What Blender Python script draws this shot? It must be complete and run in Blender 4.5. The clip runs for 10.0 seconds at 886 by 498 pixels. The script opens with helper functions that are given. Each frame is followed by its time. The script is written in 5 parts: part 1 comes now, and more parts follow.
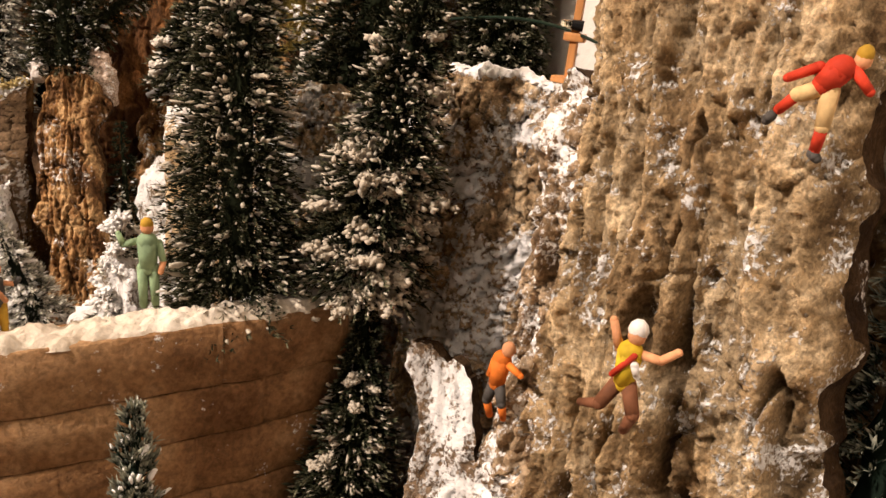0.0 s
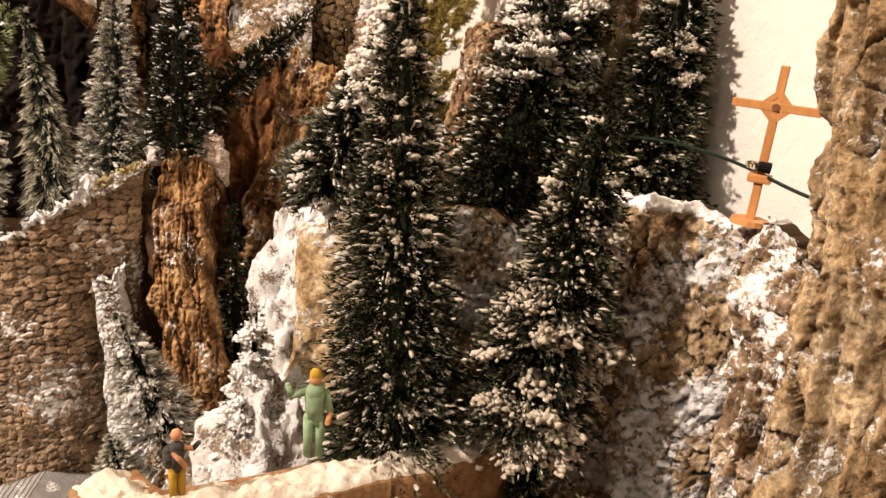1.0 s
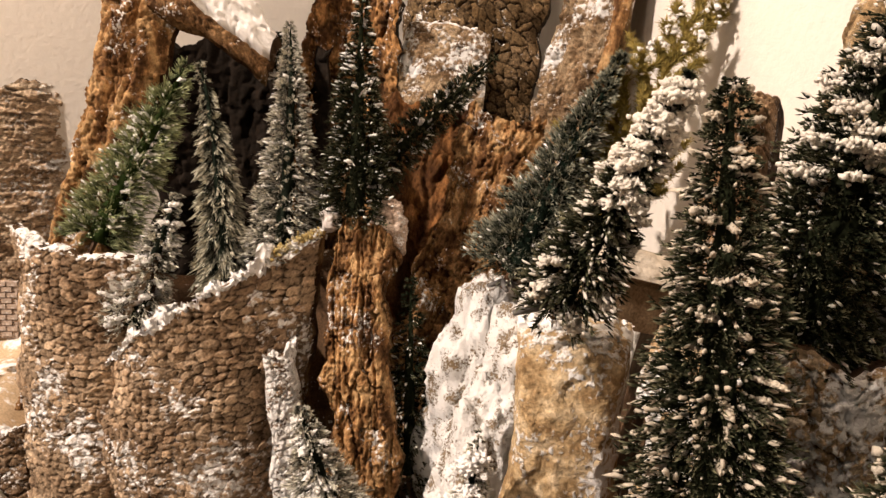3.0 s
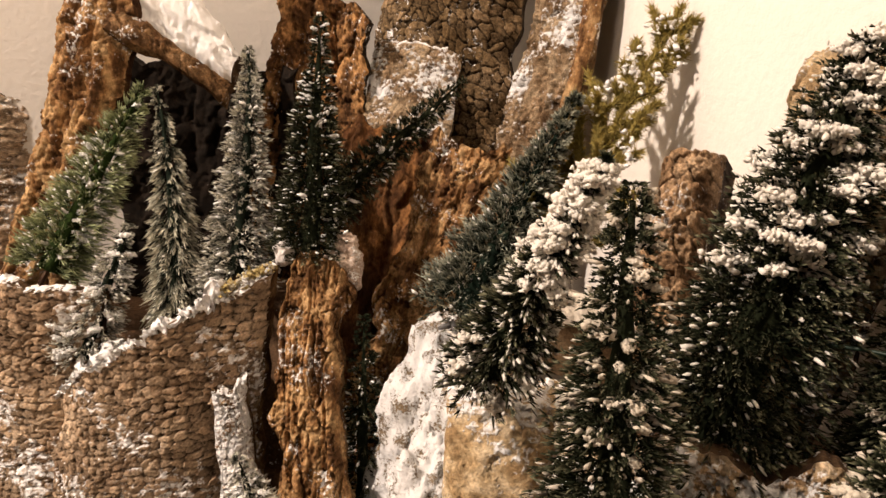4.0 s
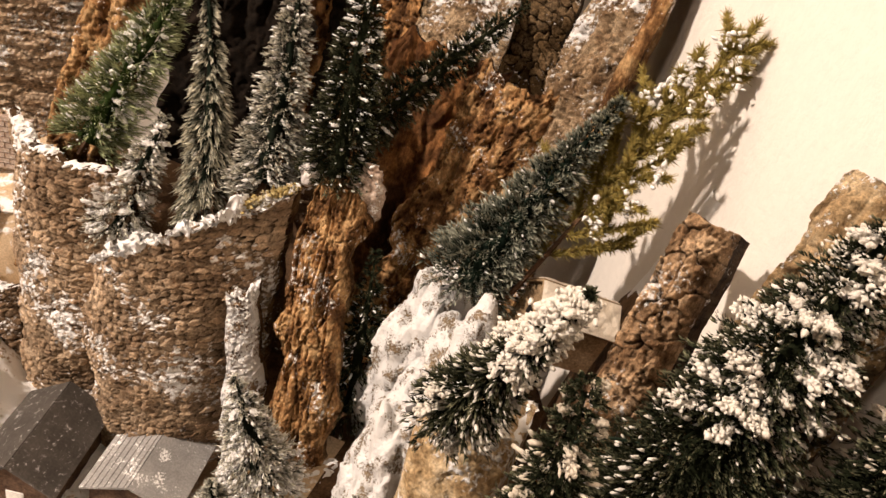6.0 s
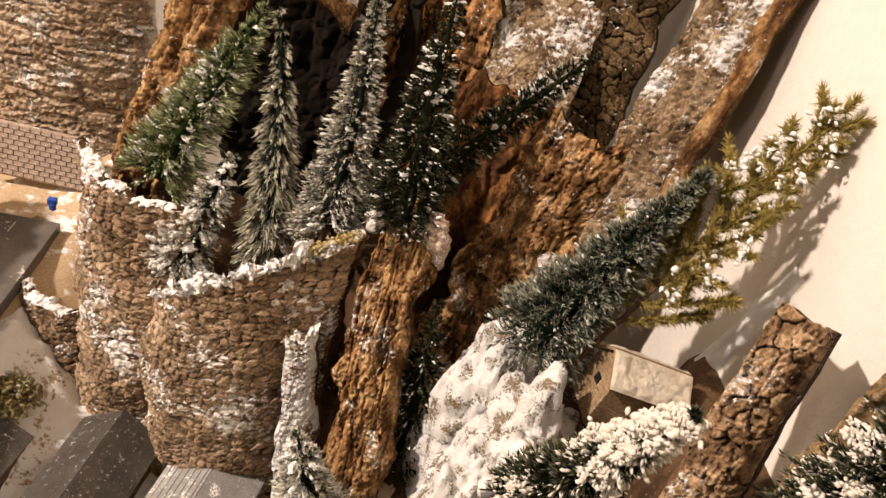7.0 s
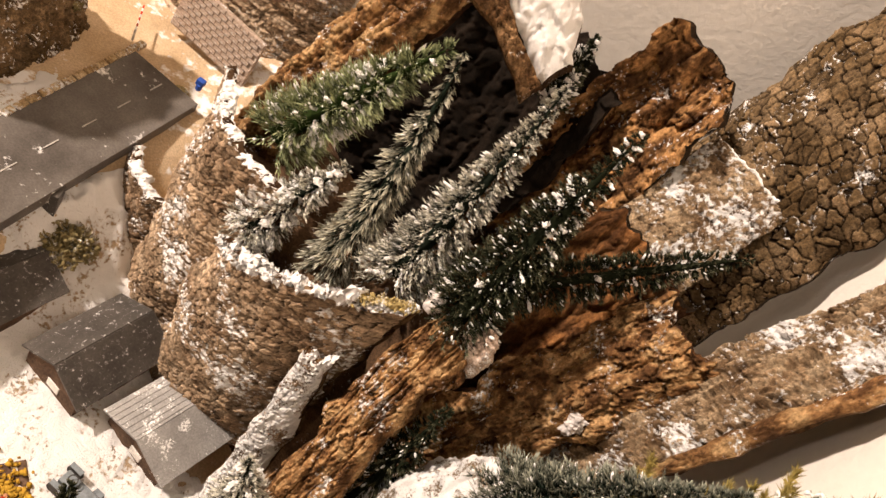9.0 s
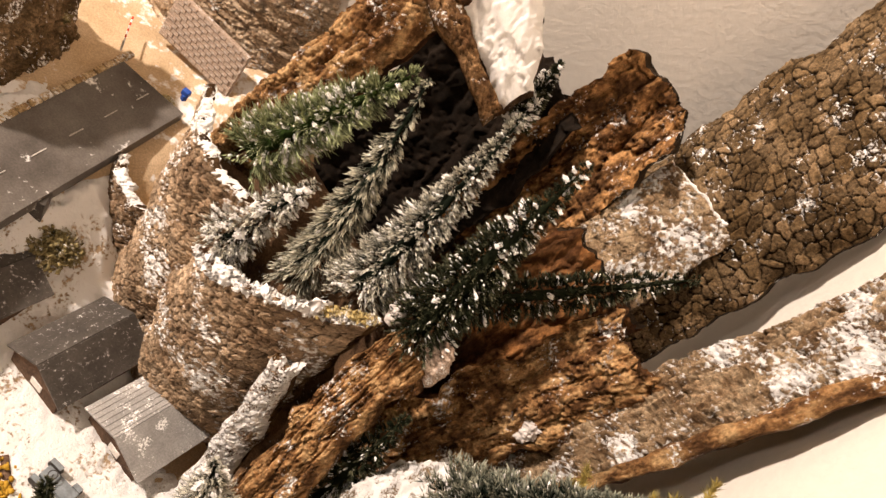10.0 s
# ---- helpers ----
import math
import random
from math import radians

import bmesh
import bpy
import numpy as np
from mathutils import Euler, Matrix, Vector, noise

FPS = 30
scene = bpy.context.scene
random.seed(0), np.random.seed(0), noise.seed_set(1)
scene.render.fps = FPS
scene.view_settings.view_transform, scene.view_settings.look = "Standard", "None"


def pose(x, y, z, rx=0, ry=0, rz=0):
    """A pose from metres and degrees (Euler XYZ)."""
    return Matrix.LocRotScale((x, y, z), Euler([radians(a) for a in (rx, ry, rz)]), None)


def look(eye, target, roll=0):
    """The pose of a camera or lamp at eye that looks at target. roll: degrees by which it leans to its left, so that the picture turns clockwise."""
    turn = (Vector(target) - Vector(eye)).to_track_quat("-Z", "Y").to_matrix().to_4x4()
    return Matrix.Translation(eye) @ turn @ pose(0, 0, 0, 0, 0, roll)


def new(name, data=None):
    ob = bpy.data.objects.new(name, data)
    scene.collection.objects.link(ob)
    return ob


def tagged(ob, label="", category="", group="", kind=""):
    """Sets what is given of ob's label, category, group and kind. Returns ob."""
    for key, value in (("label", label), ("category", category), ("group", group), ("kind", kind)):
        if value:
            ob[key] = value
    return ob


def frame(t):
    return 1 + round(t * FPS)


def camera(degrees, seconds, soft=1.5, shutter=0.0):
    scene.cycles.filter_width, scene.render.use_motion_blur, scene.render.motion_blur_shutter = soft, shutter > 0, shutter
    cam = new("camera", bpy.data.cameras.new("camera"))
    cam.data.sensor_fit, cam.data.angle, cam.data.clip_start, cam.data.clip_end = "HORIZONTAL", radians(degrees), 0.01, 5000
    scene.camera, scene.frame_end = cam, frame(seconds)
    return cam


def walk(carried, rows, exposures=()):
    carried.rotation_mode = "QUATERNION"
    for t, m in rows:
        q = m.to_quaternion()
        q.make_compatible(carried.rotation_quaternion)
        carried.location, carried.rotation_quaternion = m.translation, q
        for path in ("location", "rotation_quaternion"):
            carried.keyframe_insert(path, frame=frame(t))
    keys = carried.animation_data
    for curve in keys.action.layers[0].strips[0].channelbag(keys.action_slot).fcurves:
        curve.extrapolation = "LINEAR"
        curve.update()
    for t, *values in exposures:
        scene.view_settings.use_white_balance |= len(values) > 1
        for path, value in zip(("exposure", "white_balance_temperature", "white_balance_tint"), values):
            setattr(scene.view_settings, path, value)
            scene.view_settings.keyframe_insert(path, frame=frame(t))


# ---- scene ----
cam = camera(60.4, 10.0, soft=1.5)
METRES, EYE, TILT, LEAN, TURN = 0.36, 0.215, -18.0, -5.0, 0.0
ROWS = [
    (0.0, 0.0, 0.0, 0.0, 0.0, 0.0, -0.0),
    (0.5, -0.0329, 0.0043, 0.0387, 1.66, 0.78, -0.08),
    (1.0, -0.076, 0.0167, 0.0749, 3.8, 1.97, -0.73),
    (1.5, -0.1174, 0.0371, 0.0924, 6.19, 2.69, -0.81),
    (2.0, -0.1669, 0.0619, 0.1055, 9.12, 2.95, -1.55),
    (2.5, -0.1955, 0.0859, 0.1236, 10.76, 2.9, -2.32),
    (3.0, -0.1999, 0.1034, 0.1456, 11.27, 3.33, -2.92),
    (4.5, -0.1382, 0.1288, 0.257, 14.12, -5.98, -7.04),
    (5.0, -0.1486, 0.1176, 0.3283, 14.44, -10.7, -9.6),
    (5.5, -0.1379, 0.134, 0.3524, 14.15, -10.57, -10.08),
    (7.0, -0.1989, 0.1467, 0.4377, 19.52, -14.72, -15.98),
    (7.5, -0.2541, 0.1719, 0.4628, 21.82, -15.65, -18.34),
    (8.0, -0.2403, 0.1828, 0.5323, 29.15, -22.49, -28.31),
    (8.5, -0.2785, 0.2121, 0.6246, 44.41, -38.22, -41.83),
    (9.0, -0.2749, 0.2295, 0.6101, 42.43, -31.3, -40.96),
    (9.5, -0.2775, 0.2192, 0.6449, 45.04, -33.85, -42.46),
    (10.0, -0.2546, 0.2131, 0.6782, 43.36, -32.44, -41.86),
]
# further poses where the hand moves unevenly: seconds, eye, target, roll
EXTRA = [
    (3.2, (-0.073, 0.05329, 0.25063), (-0.12528, 0.33897, 0.17547), 4.958),
    (4.3, (-0.05587, 0.07216, 0.27648), (-0.11203, 0.34888, 0.17515), 5.22),
    (5.7, (-0.05829, 0.0882, 0.3214), (-0.10791, 0.34201, 0.16934), 13.205),
    (6.8, (-0.07629, 0.09355, 0.3432), (-0.13488, 0.33685, 0.17775), 17.929),
]
POSES = [(t, pose(0, 0, EYE, TILT, LEAN, TURN) @ pose(METRES * x, METRES * y, METRES * z, 90 + pitch, roll, yaw)) for t, x, y, z, yaw, pitch, roll in ROWS]
POSES += [(t, look(eye, target, roll)) for t, eye, target, roll in EXTRA]
walk(cam, sorted(POSES, key=lambda row: row[0]),
     [(0.0, 0.16), (1.0, 0.18), (2.5, 0.10), (5.5, 0.0), (7.5, -0.02), (8.5, 0.14), (10.0, 0.14)])

# ---- light ----
W0, WD, WN = Vector((0.05, 0.21, 0)), Vector((-0.454, 0.891, 0)), Vector((-0.891, -0.454, 0))
CORNER = 0.42

world = bpy.data.worlds.new("room_dusk")
scene.world = world
world.use_nodes = True
world.node_tree.nodes["Background"].inputs[0].default_value = (1.0, 0.8, 0.6, 1)
world.node_tree.nodes["Background"].inputs[1].default_value = 0.0022


def bulb(name, place, target, watts, size, colour):
    data = bpy.data.lights.new(name, "AREA")
    data.shape, data.size, data.energy, data.color = "DISK", size, watts, colour
    ob = new(name, data)
    ob.matrix_world = look(place, target)
    return ob


bulb("ceiling_bulb", (-1.28, -0.50, 1.42), (-0.15, 0.3, 0.1), 54, 0.07, (1.0, 0.82, 0.70))
bulb("ceiling_bulb", (-0.75, -1.0, 1.42), (-0.15, 0.3, 0.1), 4, 0.09, (1.0, 0.83, 0.69))

# ---- noise in numpy ----


def hash3(i, j, k, seed):
    h = (i.astype(np.int64) * 374761393 + j.astype(np.int64) * 668265263 + k.astype(np.int64) * 2147483647 + seed * 974711) & 0xFFFFFFFF
    h = ((h ^ (h >> 13)) * 1274126177) & 0xFFFFFFFF
    h = ((h ^ (h >> 16)) * 2246822519) & 0xFFFFFFFF
    return ((h ^ (h >> 15)) & 0xFFFFFF) / float(0xFFFFFF)


def vnoise(p, seed=0):
    """Value noise from -1 to 1 at the rows of p."""
    c = np.floor(p)
    f = p - c
    f = f * f * (3 - 2 * f)
    i, j, k = c[:, 0], c[:, 1], c[:, 2]
    out = np.zeros(len(p))
    for a in (0, 1):
        for b in (0, 1):
            for d in (0, 1):
                w = (f[:, 0] if a else 1 - f[:, 0]) * (f[:, 1] if b else 1 - f[:, 1]) * (f[:, 2] if d else 1 - f[:, 2])
                out += w * hash3(i + a, j + b, k + d, seed)
    return out * 2 - 1


def fbm(p, seed=0, octaves=4):
    out, amp = np.zeros(len(p)), 0.5
    for o in range(octaves):
        out += amp * vnoise(p * 2.03 ** o, seed + o * 17)
        amp *= 0.5
    return out


def cells(x, y, seed=0, square=0.62, jitter=1.0):
    """Nearest and second nearest cell distance, a random number and a slope per cell."""
    ci, cj = np.floor(x), np.floor(y)
    f1, f2, rid, tip = np.full(len(x), 9.0), np.full(len(x), 9.0), np.zeros(len(x)), np.zeros(len(x))
    for a in (-1, 0, 1):
        for b in (-1, 0, 1):
            i, j = ci + a, cj + b
            px, py = i + 0.5 + jitter * (hash3(i, j, i * 0, seed) - 0.5), j + 0.5 + jitter * (hash3(i, j, i * 0 + 1, seed) - 0.5)
            d = square * np.maximum(np.abs(x - px), np.abs(y - py)) + (1 - square) * np.hypot(x - px, y - py)
            r = hash3(i, j, i * 0 + 2, seed)
            near = d < f1
            f2 = np.where(near, f1, np.minimum(f2, d))
            rid = np.where(near, r, rid)
            tip = np.where(near, (x - px) * (hash3(i, j, i * 0 + 3, seed) - 0.5) + (y - py) * (hash3(i, j, i * 0 + 4, seed) - 0.5), tip)
            f1 = np.where(near, d, f1)
    return f1, f2, rid, tip * 2


def terrace(n, steps):
    """Noise broken into flakes with steep little edges."""
    k = np.floor(n * steps)
    return (k + smooth(0.66, 1.0, n * steps - k)) / steps


def smooth(a, b, x):
    t = np.clip((x - a) / (b - a), 0, 1)
    return t * t * (3 - 2 * t)


# ---- materials ----


def material(name, rough=0.9, metal=0.0):
    m = bpy.data.materials.new(name)
    m.use_nodes = True
    b = m.node_tree.nodes["Principled BSDF"]
    b.inputs["Roughness"].default_value, b.inputs["Metallic"].default_value = rough, metal
    b.inputs["Specular IOR Level"].default_value = 0.14
    return m, m.node_tree, b


def node(tree, kind, **values):
    n = tree.nodes.new(kind)
    for key, value in values.items():
        n.inputs[key].default_value = value
    return n


def noise_node(tree, scale, detail=4.0, rough=0.55, stretch=(1, 1, 1), offset=(0, 0, 0)):
    co = tree.nodes.new("ShaderNodeTexCoord")
    mp = tree.nodes.new("ShaderNodeMapping")
    mp.inputs["Scale"].default_value, mp.inputs["Location"].default_value = stretch, offset
    n = node(tree, "ShaderNodeTexNoise", Scale=scale, Detail=detail, Roughness=rough)
    tree.links.new(co.outputs["Object"], mp.inputs["Vector"])
    tree.links.new(mp.outputs["Vector"], n.inputs["Vector"])
    return n.outputs["Fac"]


def ramp(tree, fac, stops):
    r = tree.nodes.new("ShaderNodeValToRGB")
    while len(r.color_ramp.elements) < len(stops):
        r.color_ramp.elements.new(0.5)
    for e, (at, c) in zip(r.color_ramp.elements, stops):
        e.position = at
        e.color = (*c, 1) if len(c) == 3 else c
    tree.links.new(fac, r.inputs["Fac"])
    return r.outputs["Color"]


def mix(tree, fac, a, b, how="MIX"):
    n = tree.nodes.new("ShaderNodeMix")
    n.data_type, n.blend_type = "RGBA", how
    for key, v in ((0, fac), (6, a), (7, b)):
        if hasattr(v, "is_linked"):
            tree.links.new(v, n.inputs[key])
        elif isinstance(v, (int, float)):
            n.inputs[key].default_value = v
        else:
            n.inputs[key].default_value = (*v, 1)
    return n.outputs[2]


def bump(tree, b, height, strength=0.4, distance=0.0006):
    n = node(tree, "ShaderNodeBump", Strength=strength, Distance=distance)
    tree.links.new(height, n.inputs["Height"])
    tree.links.new(n.outputs["Normal"], b.inputs["Normal"])


SNOW = (0.86, 0.85, 0.83)


def surface(name, stops, scale, fine, snow=0.0, snow_scale=90, rough=0.9, strength=0.5, distance=0.0006, stretch=(1, 1, 1), metal=0.0, tint=None, chip=0.0, mottle=0.8):
    """Mottled colours at two scales, fine relief and, where snow is above 0, powdery snow in patches."""
    m, tree, b = material(name, rough, metal)
    big = noise_node(tree, scale, 5, 0.6, stretch)
    small = noise_node(tree, fine, 5, 0.65, stretch, (3, 1, 7))
    base = ramp(tree, big, stops)
    grain = ramp(tree, small, [(0.36, (0.5, 0.48, 0.46)), (0.64, (1.35, 1.32, 1.28))])
    colour = mix(tree, mottle, base, grain, "MULTIPLY")
    # chip varies the plate tone; its low end paints shade into the cracks
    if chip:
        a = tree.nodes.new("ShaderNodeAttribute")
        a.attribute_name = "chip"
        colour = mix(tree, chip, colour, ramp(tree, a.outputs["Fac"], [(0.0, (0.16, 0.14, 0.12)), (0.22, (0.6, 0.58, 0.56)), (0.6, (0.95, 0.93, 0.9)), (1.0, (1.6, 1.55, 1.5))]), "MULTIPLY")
    if tint:
        colour = mix(tree, ramp(tree, noise_node(tree, scale * 0.45, 3, 0.5, offset=(9, 4, 2)), [(0.48, (0, 0, 0)), (0.62, (1, 1, 1))]), colour, tint)
    if snow > 0:
        patch = noise_node(tree, snow_scale, 3, 0.5, offset=(5, 2, 1))
        speck = noise_node(tree, snow_scale * 9, 3, 0.6, offset=(1, 8, 3))
        sum_ = mix(tree, 0.45, patch, speck)
        if chip:
            a = tree.nodes.new("ShaderNodeAttribute")
            a.attribute_name = "ledge"
            add = tree.nodes.new("ShaderNodeMath")
            add.operation = "MULTIPLY_ADD"
            add.inputs[1].default_value = 0.045
            tree.links.new(a.outputs["Fac"], add.inputs[0])
            tree.links.new(sum_, add.inputs[2])
            sum_ = add.outputs[0]
        mask = ramp(tree, sum_, [(0.66 - 0.28 * snow, (0, 0, 0)), (0.72 - 0.28 * snow, (1, 1, 1))])
        colour = mix(tree, mask, colour, SNOW)
        small = mix(tree, 0.35, small, mask)
    tree.links.new(colour, b.inputs["Base Color"])
    bump(tree, b, small, strength, distance)
    return m


def plain(name, colour, rough=0.6, vary=0.25, fine=900, metal=0.0, strength=0.15):
    lo, hi = [c * (1 - vary) for c in colour], [min(1, c * (1 + vary)) for c in colour]
    return surface(name, [(0.35, lo), (0.65, hi)], fine * 0.2, fine, rough=rough, strength=strength, distance=0.0002, metal=metal, mottle=0.25)


M = {}
M["snow"] = surface("flock_snow", [(0.3, (0.84, 0.83, 0.81)), (0.7, (0.93, 0.92, 0.9))], 60, 1500, strength=0.6, distance=0.0008, mottle=0.1)
M["pale_flock"] = surface("pale_flock", [(0.3, (0.66, 0.62, 0.54)), (0.7, (0.84, 0.80, 0.73))], 60, 1500, strength=0.6, distance=0.0008, mottle=0.25)
M["tree_snow"] = surface("cream_flock", [(0.3, (0.42, 0.37, 0.29)), (0.7, (0.66, 0.60, 0.50))], 60, 1500, strength=0.6, distance=0.0008, mottle=0.25)
M["snow_tan"] = surface("dusty_snow", [(0.3, (0.56, 0.48, 0.37)), (0.7, (0.78, 0.72, 0.62))], 60, 1500, strength=0.6, distance=0.0008, mottle=0.2)
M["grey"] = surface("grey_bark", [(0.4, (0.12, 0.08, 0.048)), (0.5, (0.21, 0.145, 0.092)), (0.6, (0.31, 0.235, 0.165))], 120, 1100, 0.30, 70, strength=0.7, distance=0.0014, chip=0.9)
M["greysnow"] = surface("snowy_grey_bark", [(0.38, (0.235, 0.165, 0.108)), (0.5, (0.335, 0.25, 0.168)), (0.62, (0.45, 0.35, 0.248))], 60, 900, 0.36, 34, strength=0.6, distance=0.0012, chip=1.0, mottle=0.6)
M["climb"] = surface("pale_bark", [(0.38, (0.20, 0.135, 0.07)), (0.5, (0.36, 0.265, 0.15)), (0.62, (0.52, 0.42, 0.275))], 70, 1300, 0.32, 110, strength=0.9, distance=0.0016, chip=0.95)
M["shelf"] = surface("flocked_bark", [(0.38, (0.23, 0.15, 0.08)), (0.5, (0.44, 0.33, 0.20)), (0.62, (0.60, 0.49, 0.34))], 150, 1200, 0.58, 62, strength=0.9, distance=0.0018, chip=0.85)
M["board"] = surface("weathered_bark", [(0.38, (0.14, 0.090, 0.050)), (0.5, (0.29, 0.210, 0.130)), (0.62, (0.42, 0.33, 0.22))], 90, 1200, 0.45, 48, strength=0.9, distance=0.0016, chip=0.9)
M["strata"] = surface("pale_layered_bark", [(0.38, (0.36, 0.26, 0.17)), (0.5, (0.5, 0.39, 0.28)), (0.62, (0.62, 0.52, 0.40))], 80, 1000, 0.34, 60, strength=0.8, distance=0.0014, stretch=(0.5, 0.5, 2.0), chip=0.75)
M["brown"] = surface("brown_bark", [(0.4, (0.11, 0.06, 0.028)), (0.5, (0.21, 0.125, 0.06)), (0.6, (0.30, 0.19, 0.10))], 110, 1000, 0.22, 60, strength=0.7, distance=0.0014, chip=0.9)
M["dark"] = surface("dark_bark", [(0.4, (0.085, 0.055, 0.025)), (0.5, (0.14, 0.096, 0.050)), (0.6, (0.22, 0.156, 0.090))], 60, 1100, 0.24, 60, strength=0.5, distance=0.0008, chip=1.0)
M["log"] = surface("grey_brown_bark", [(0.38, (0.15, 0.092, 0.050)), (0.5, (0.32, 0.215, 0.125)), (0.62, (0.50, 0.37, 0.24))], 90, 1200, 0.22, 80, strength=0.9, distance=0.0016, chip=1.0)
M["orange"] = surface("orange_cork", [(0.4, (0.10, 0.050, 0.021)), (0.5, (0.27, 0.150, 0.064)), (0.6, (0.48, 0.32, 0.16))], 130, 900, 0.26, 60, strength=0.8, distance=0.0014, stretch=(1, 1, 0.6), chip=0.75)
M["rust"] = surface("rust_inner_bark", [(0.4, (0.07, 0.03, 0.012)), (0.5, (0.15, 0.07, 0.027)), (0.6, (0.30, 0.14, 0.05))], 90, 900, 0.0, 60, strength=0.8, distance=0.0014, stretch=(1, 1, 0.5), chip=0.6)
# orange bark turned browner, with the concave hollow's shade put into the colour
M["shaded_umber"] = surface("shaded_brown_bark", [(0.4, (0.07, 0.034, 0.014)), (0.5, (0.20, 0.104, 0.042)), (0.6, (0.44, 0.25, 0.105))], 110, 900, 0.12, 60, strength=0.8, distance=0.0014, stretch=(1, 1, 0.6), chip=0.75)
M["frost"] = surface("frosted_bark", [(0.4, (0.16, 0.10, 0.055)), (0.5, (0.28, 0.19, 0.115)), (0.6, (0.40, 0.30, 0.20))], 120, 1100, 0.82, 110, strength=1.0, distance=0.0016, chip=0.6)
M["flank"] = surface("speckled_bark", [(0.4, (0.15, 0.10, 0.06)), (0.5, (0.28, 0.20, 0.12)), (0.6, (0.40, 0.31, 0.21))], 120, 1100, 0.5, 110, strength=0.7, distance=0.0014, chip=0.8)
M["frost2"] = surface("snowed_bark", [(0.4, (0.13, 0.088, 0.052)), (0.5, (0.23, 0.16, 0.10)), (0.6, (0.33, 0.25, 0.175))], 120, 1100, 0.72, 85, strength=0.9, distance=0.0016)
M["snow_rock"] = surface("snow_over_rock", [(0.3, (0.20, 0.14, 0.08)), (0.7, (0.42, 0.33, 0.22))], 60, 900, 0.90, 130, strength=1.0, distance=0.0022, mottle=0.6)


def fibre(name, root, end, patch, start=0.10, stop=0.45):
    """Bristle fibre, paler towards its flocked end; patch: how unevenly the flock lies."""
    m, tree, b = material(name, 0.9)
    b.inputs["Specular IOR Level"].default_value = 0.05
    a = tree.nodes.new("ShaderNodeAttribute")
    a.attribute_name = "tip"
    flock = noise_node(tree, 160, 3, 0.5)
    reach = mix(tree, patch, a.outputs["Fac"], flock, "MULTIPLY")
    colour = ramp(tree, reach, [(start, root), (stop, end)])
    grain = ramp(tree, noise_node(tree, 500, 3), [(0.3, (0.6, 0.6, 0.6)), (0.7, (1.3, 1.3, 1.3))])
    tree.links.new(mix(tree, 0.8, colour, grain, "MULTIPLY"), b.inputs["Base Color"])
    return m


M["fir"] = fibre("dark_fir_fibre", (0.012, 0.015, 0.007), (0.17, 0.165, 0.10), 0.6, 0.26, 0.60)
M["fir_blue"] = fibre("blue_fir_fibre", (0.010, 0.018, 0.012), (0.40, 0.41, 0.32), 0.6, 0.16, 0.48)
M["fir_grey"] = fibre("frosted_fir_fibre", (0.010, 0.014, 0.009), (0.64, 0.62, 0.52), 0.7, 0.10, 0.36)
M["fir_frost"] = fibre("pale_frosted_fibre", (0.012, 0.018, 0.012), (0.58, 0.56, 0.44), 0.6, 0.12, 0.40)
M["fir_green"] = fibre("green_fir_fibre", (0.020, 0.034, 0.008), (0.40, 0.44, 0.24), 0.5)
# near-black colour stands in for the deep shade of the hollow bark
M["cave_shade"] = surface("cave_shade_bark", [(0.3, (0.007, 0.005, 0.003)), (0.7, (0.020, 0.013, 0.008))], 90, 900, strength=0.6)
M["juniper"] = surface("yellow_green_sprig", [(0.3, (0.16, 0.13, 0.03)), (0.7, (0.46, 0.37, 0.12))], 200, 600, strength=0.1)
M["room"] = surface("beige_room_paint", [(0.3, (0.20, 0.165, 0.125)), (0.7, (0.25, 0.21, 0.16))], 5, 160, rough=0.95, strength=0.3, mottle=0.05)
M["twig"] = plain("brown_twig", (0.10, 0.055, 0.03))
M["plaster"] = surface("white_plaster", [(0.3, (0.74, 0.69, 0.62)), (0.7, (0.77, 0.725, 0.655))], 5, 240, rough=0.95, strength=0.45, distance=0.0012, mottle=0.05)
M["stone"] = surface("clay_stone", [(0.36, (0.14, 0.07, 0.03)), (0.5, (0.26, 0.145, 0.068)), (0.62, (0.37, 0.23, 0.12))], 38, 700, 0.14, 80, strength=0.9, distance=0.001, mottle=0.65)
M["sand"] = surface("sandy_ground", [(0.3, (0.47, 0.34, 0.2)), (0.7, (0.62, 0.48, 0.32))], 30, 900, 0.40, 16, strength=0.5, mottle=0.4)
M["snow_ground"] = surface("trodden_snow", [(0.4, (0.34, 0.24, 0.14)), (0.6, (0.55, 0.42, 0.28))], 40, 900, 1.04, 46, strength=0.9, distance=0.002, mottle=0.4)
M["soil"] = surface("brown_soil", [(0.4, (0.06, 0.034, 0.018)), (0.6, (0.15, 0.09, 0.05))], 50, 900, 0.2, 60, strength=0.7)
M["road"] = surface("grey_asphalt", [(0.35, (0.075, 0.066, 0.058)), (0.65, (0.16, 0.145, 0.13))], 22, 900, 0.24, 22, rough=0.35, strength=0.25, mottle=0.35)
M["paint"] = plain("road_paint", (0.45, 0.43, 0.40))
M["roof_dark"] = surface("dark_slate", [(0.3, (0.05, 0.045, 0.04)), (0.7, (0.10, 0.09, 0.08))], 60, 1000, 0.22, 420, rough=0.42, strength=0.3, mottle=0.5)
M["roof_grey"] = surface("grey_slate", [(0.3, (0.24, 0.235, 0.225)), (0.7, (0.38, 0.37, 0.355))], 60, 1000, 0.42, 90, rough=0.5, strength=0.3, mottle=0.4)
M["timber"] = surface("dark_timber", [(0.4, (0.075, 0.045, 0.03)), (0.6, (0.14, 0.09, 0.06))], 70, 700, 0.08, 120, strength=0.4)
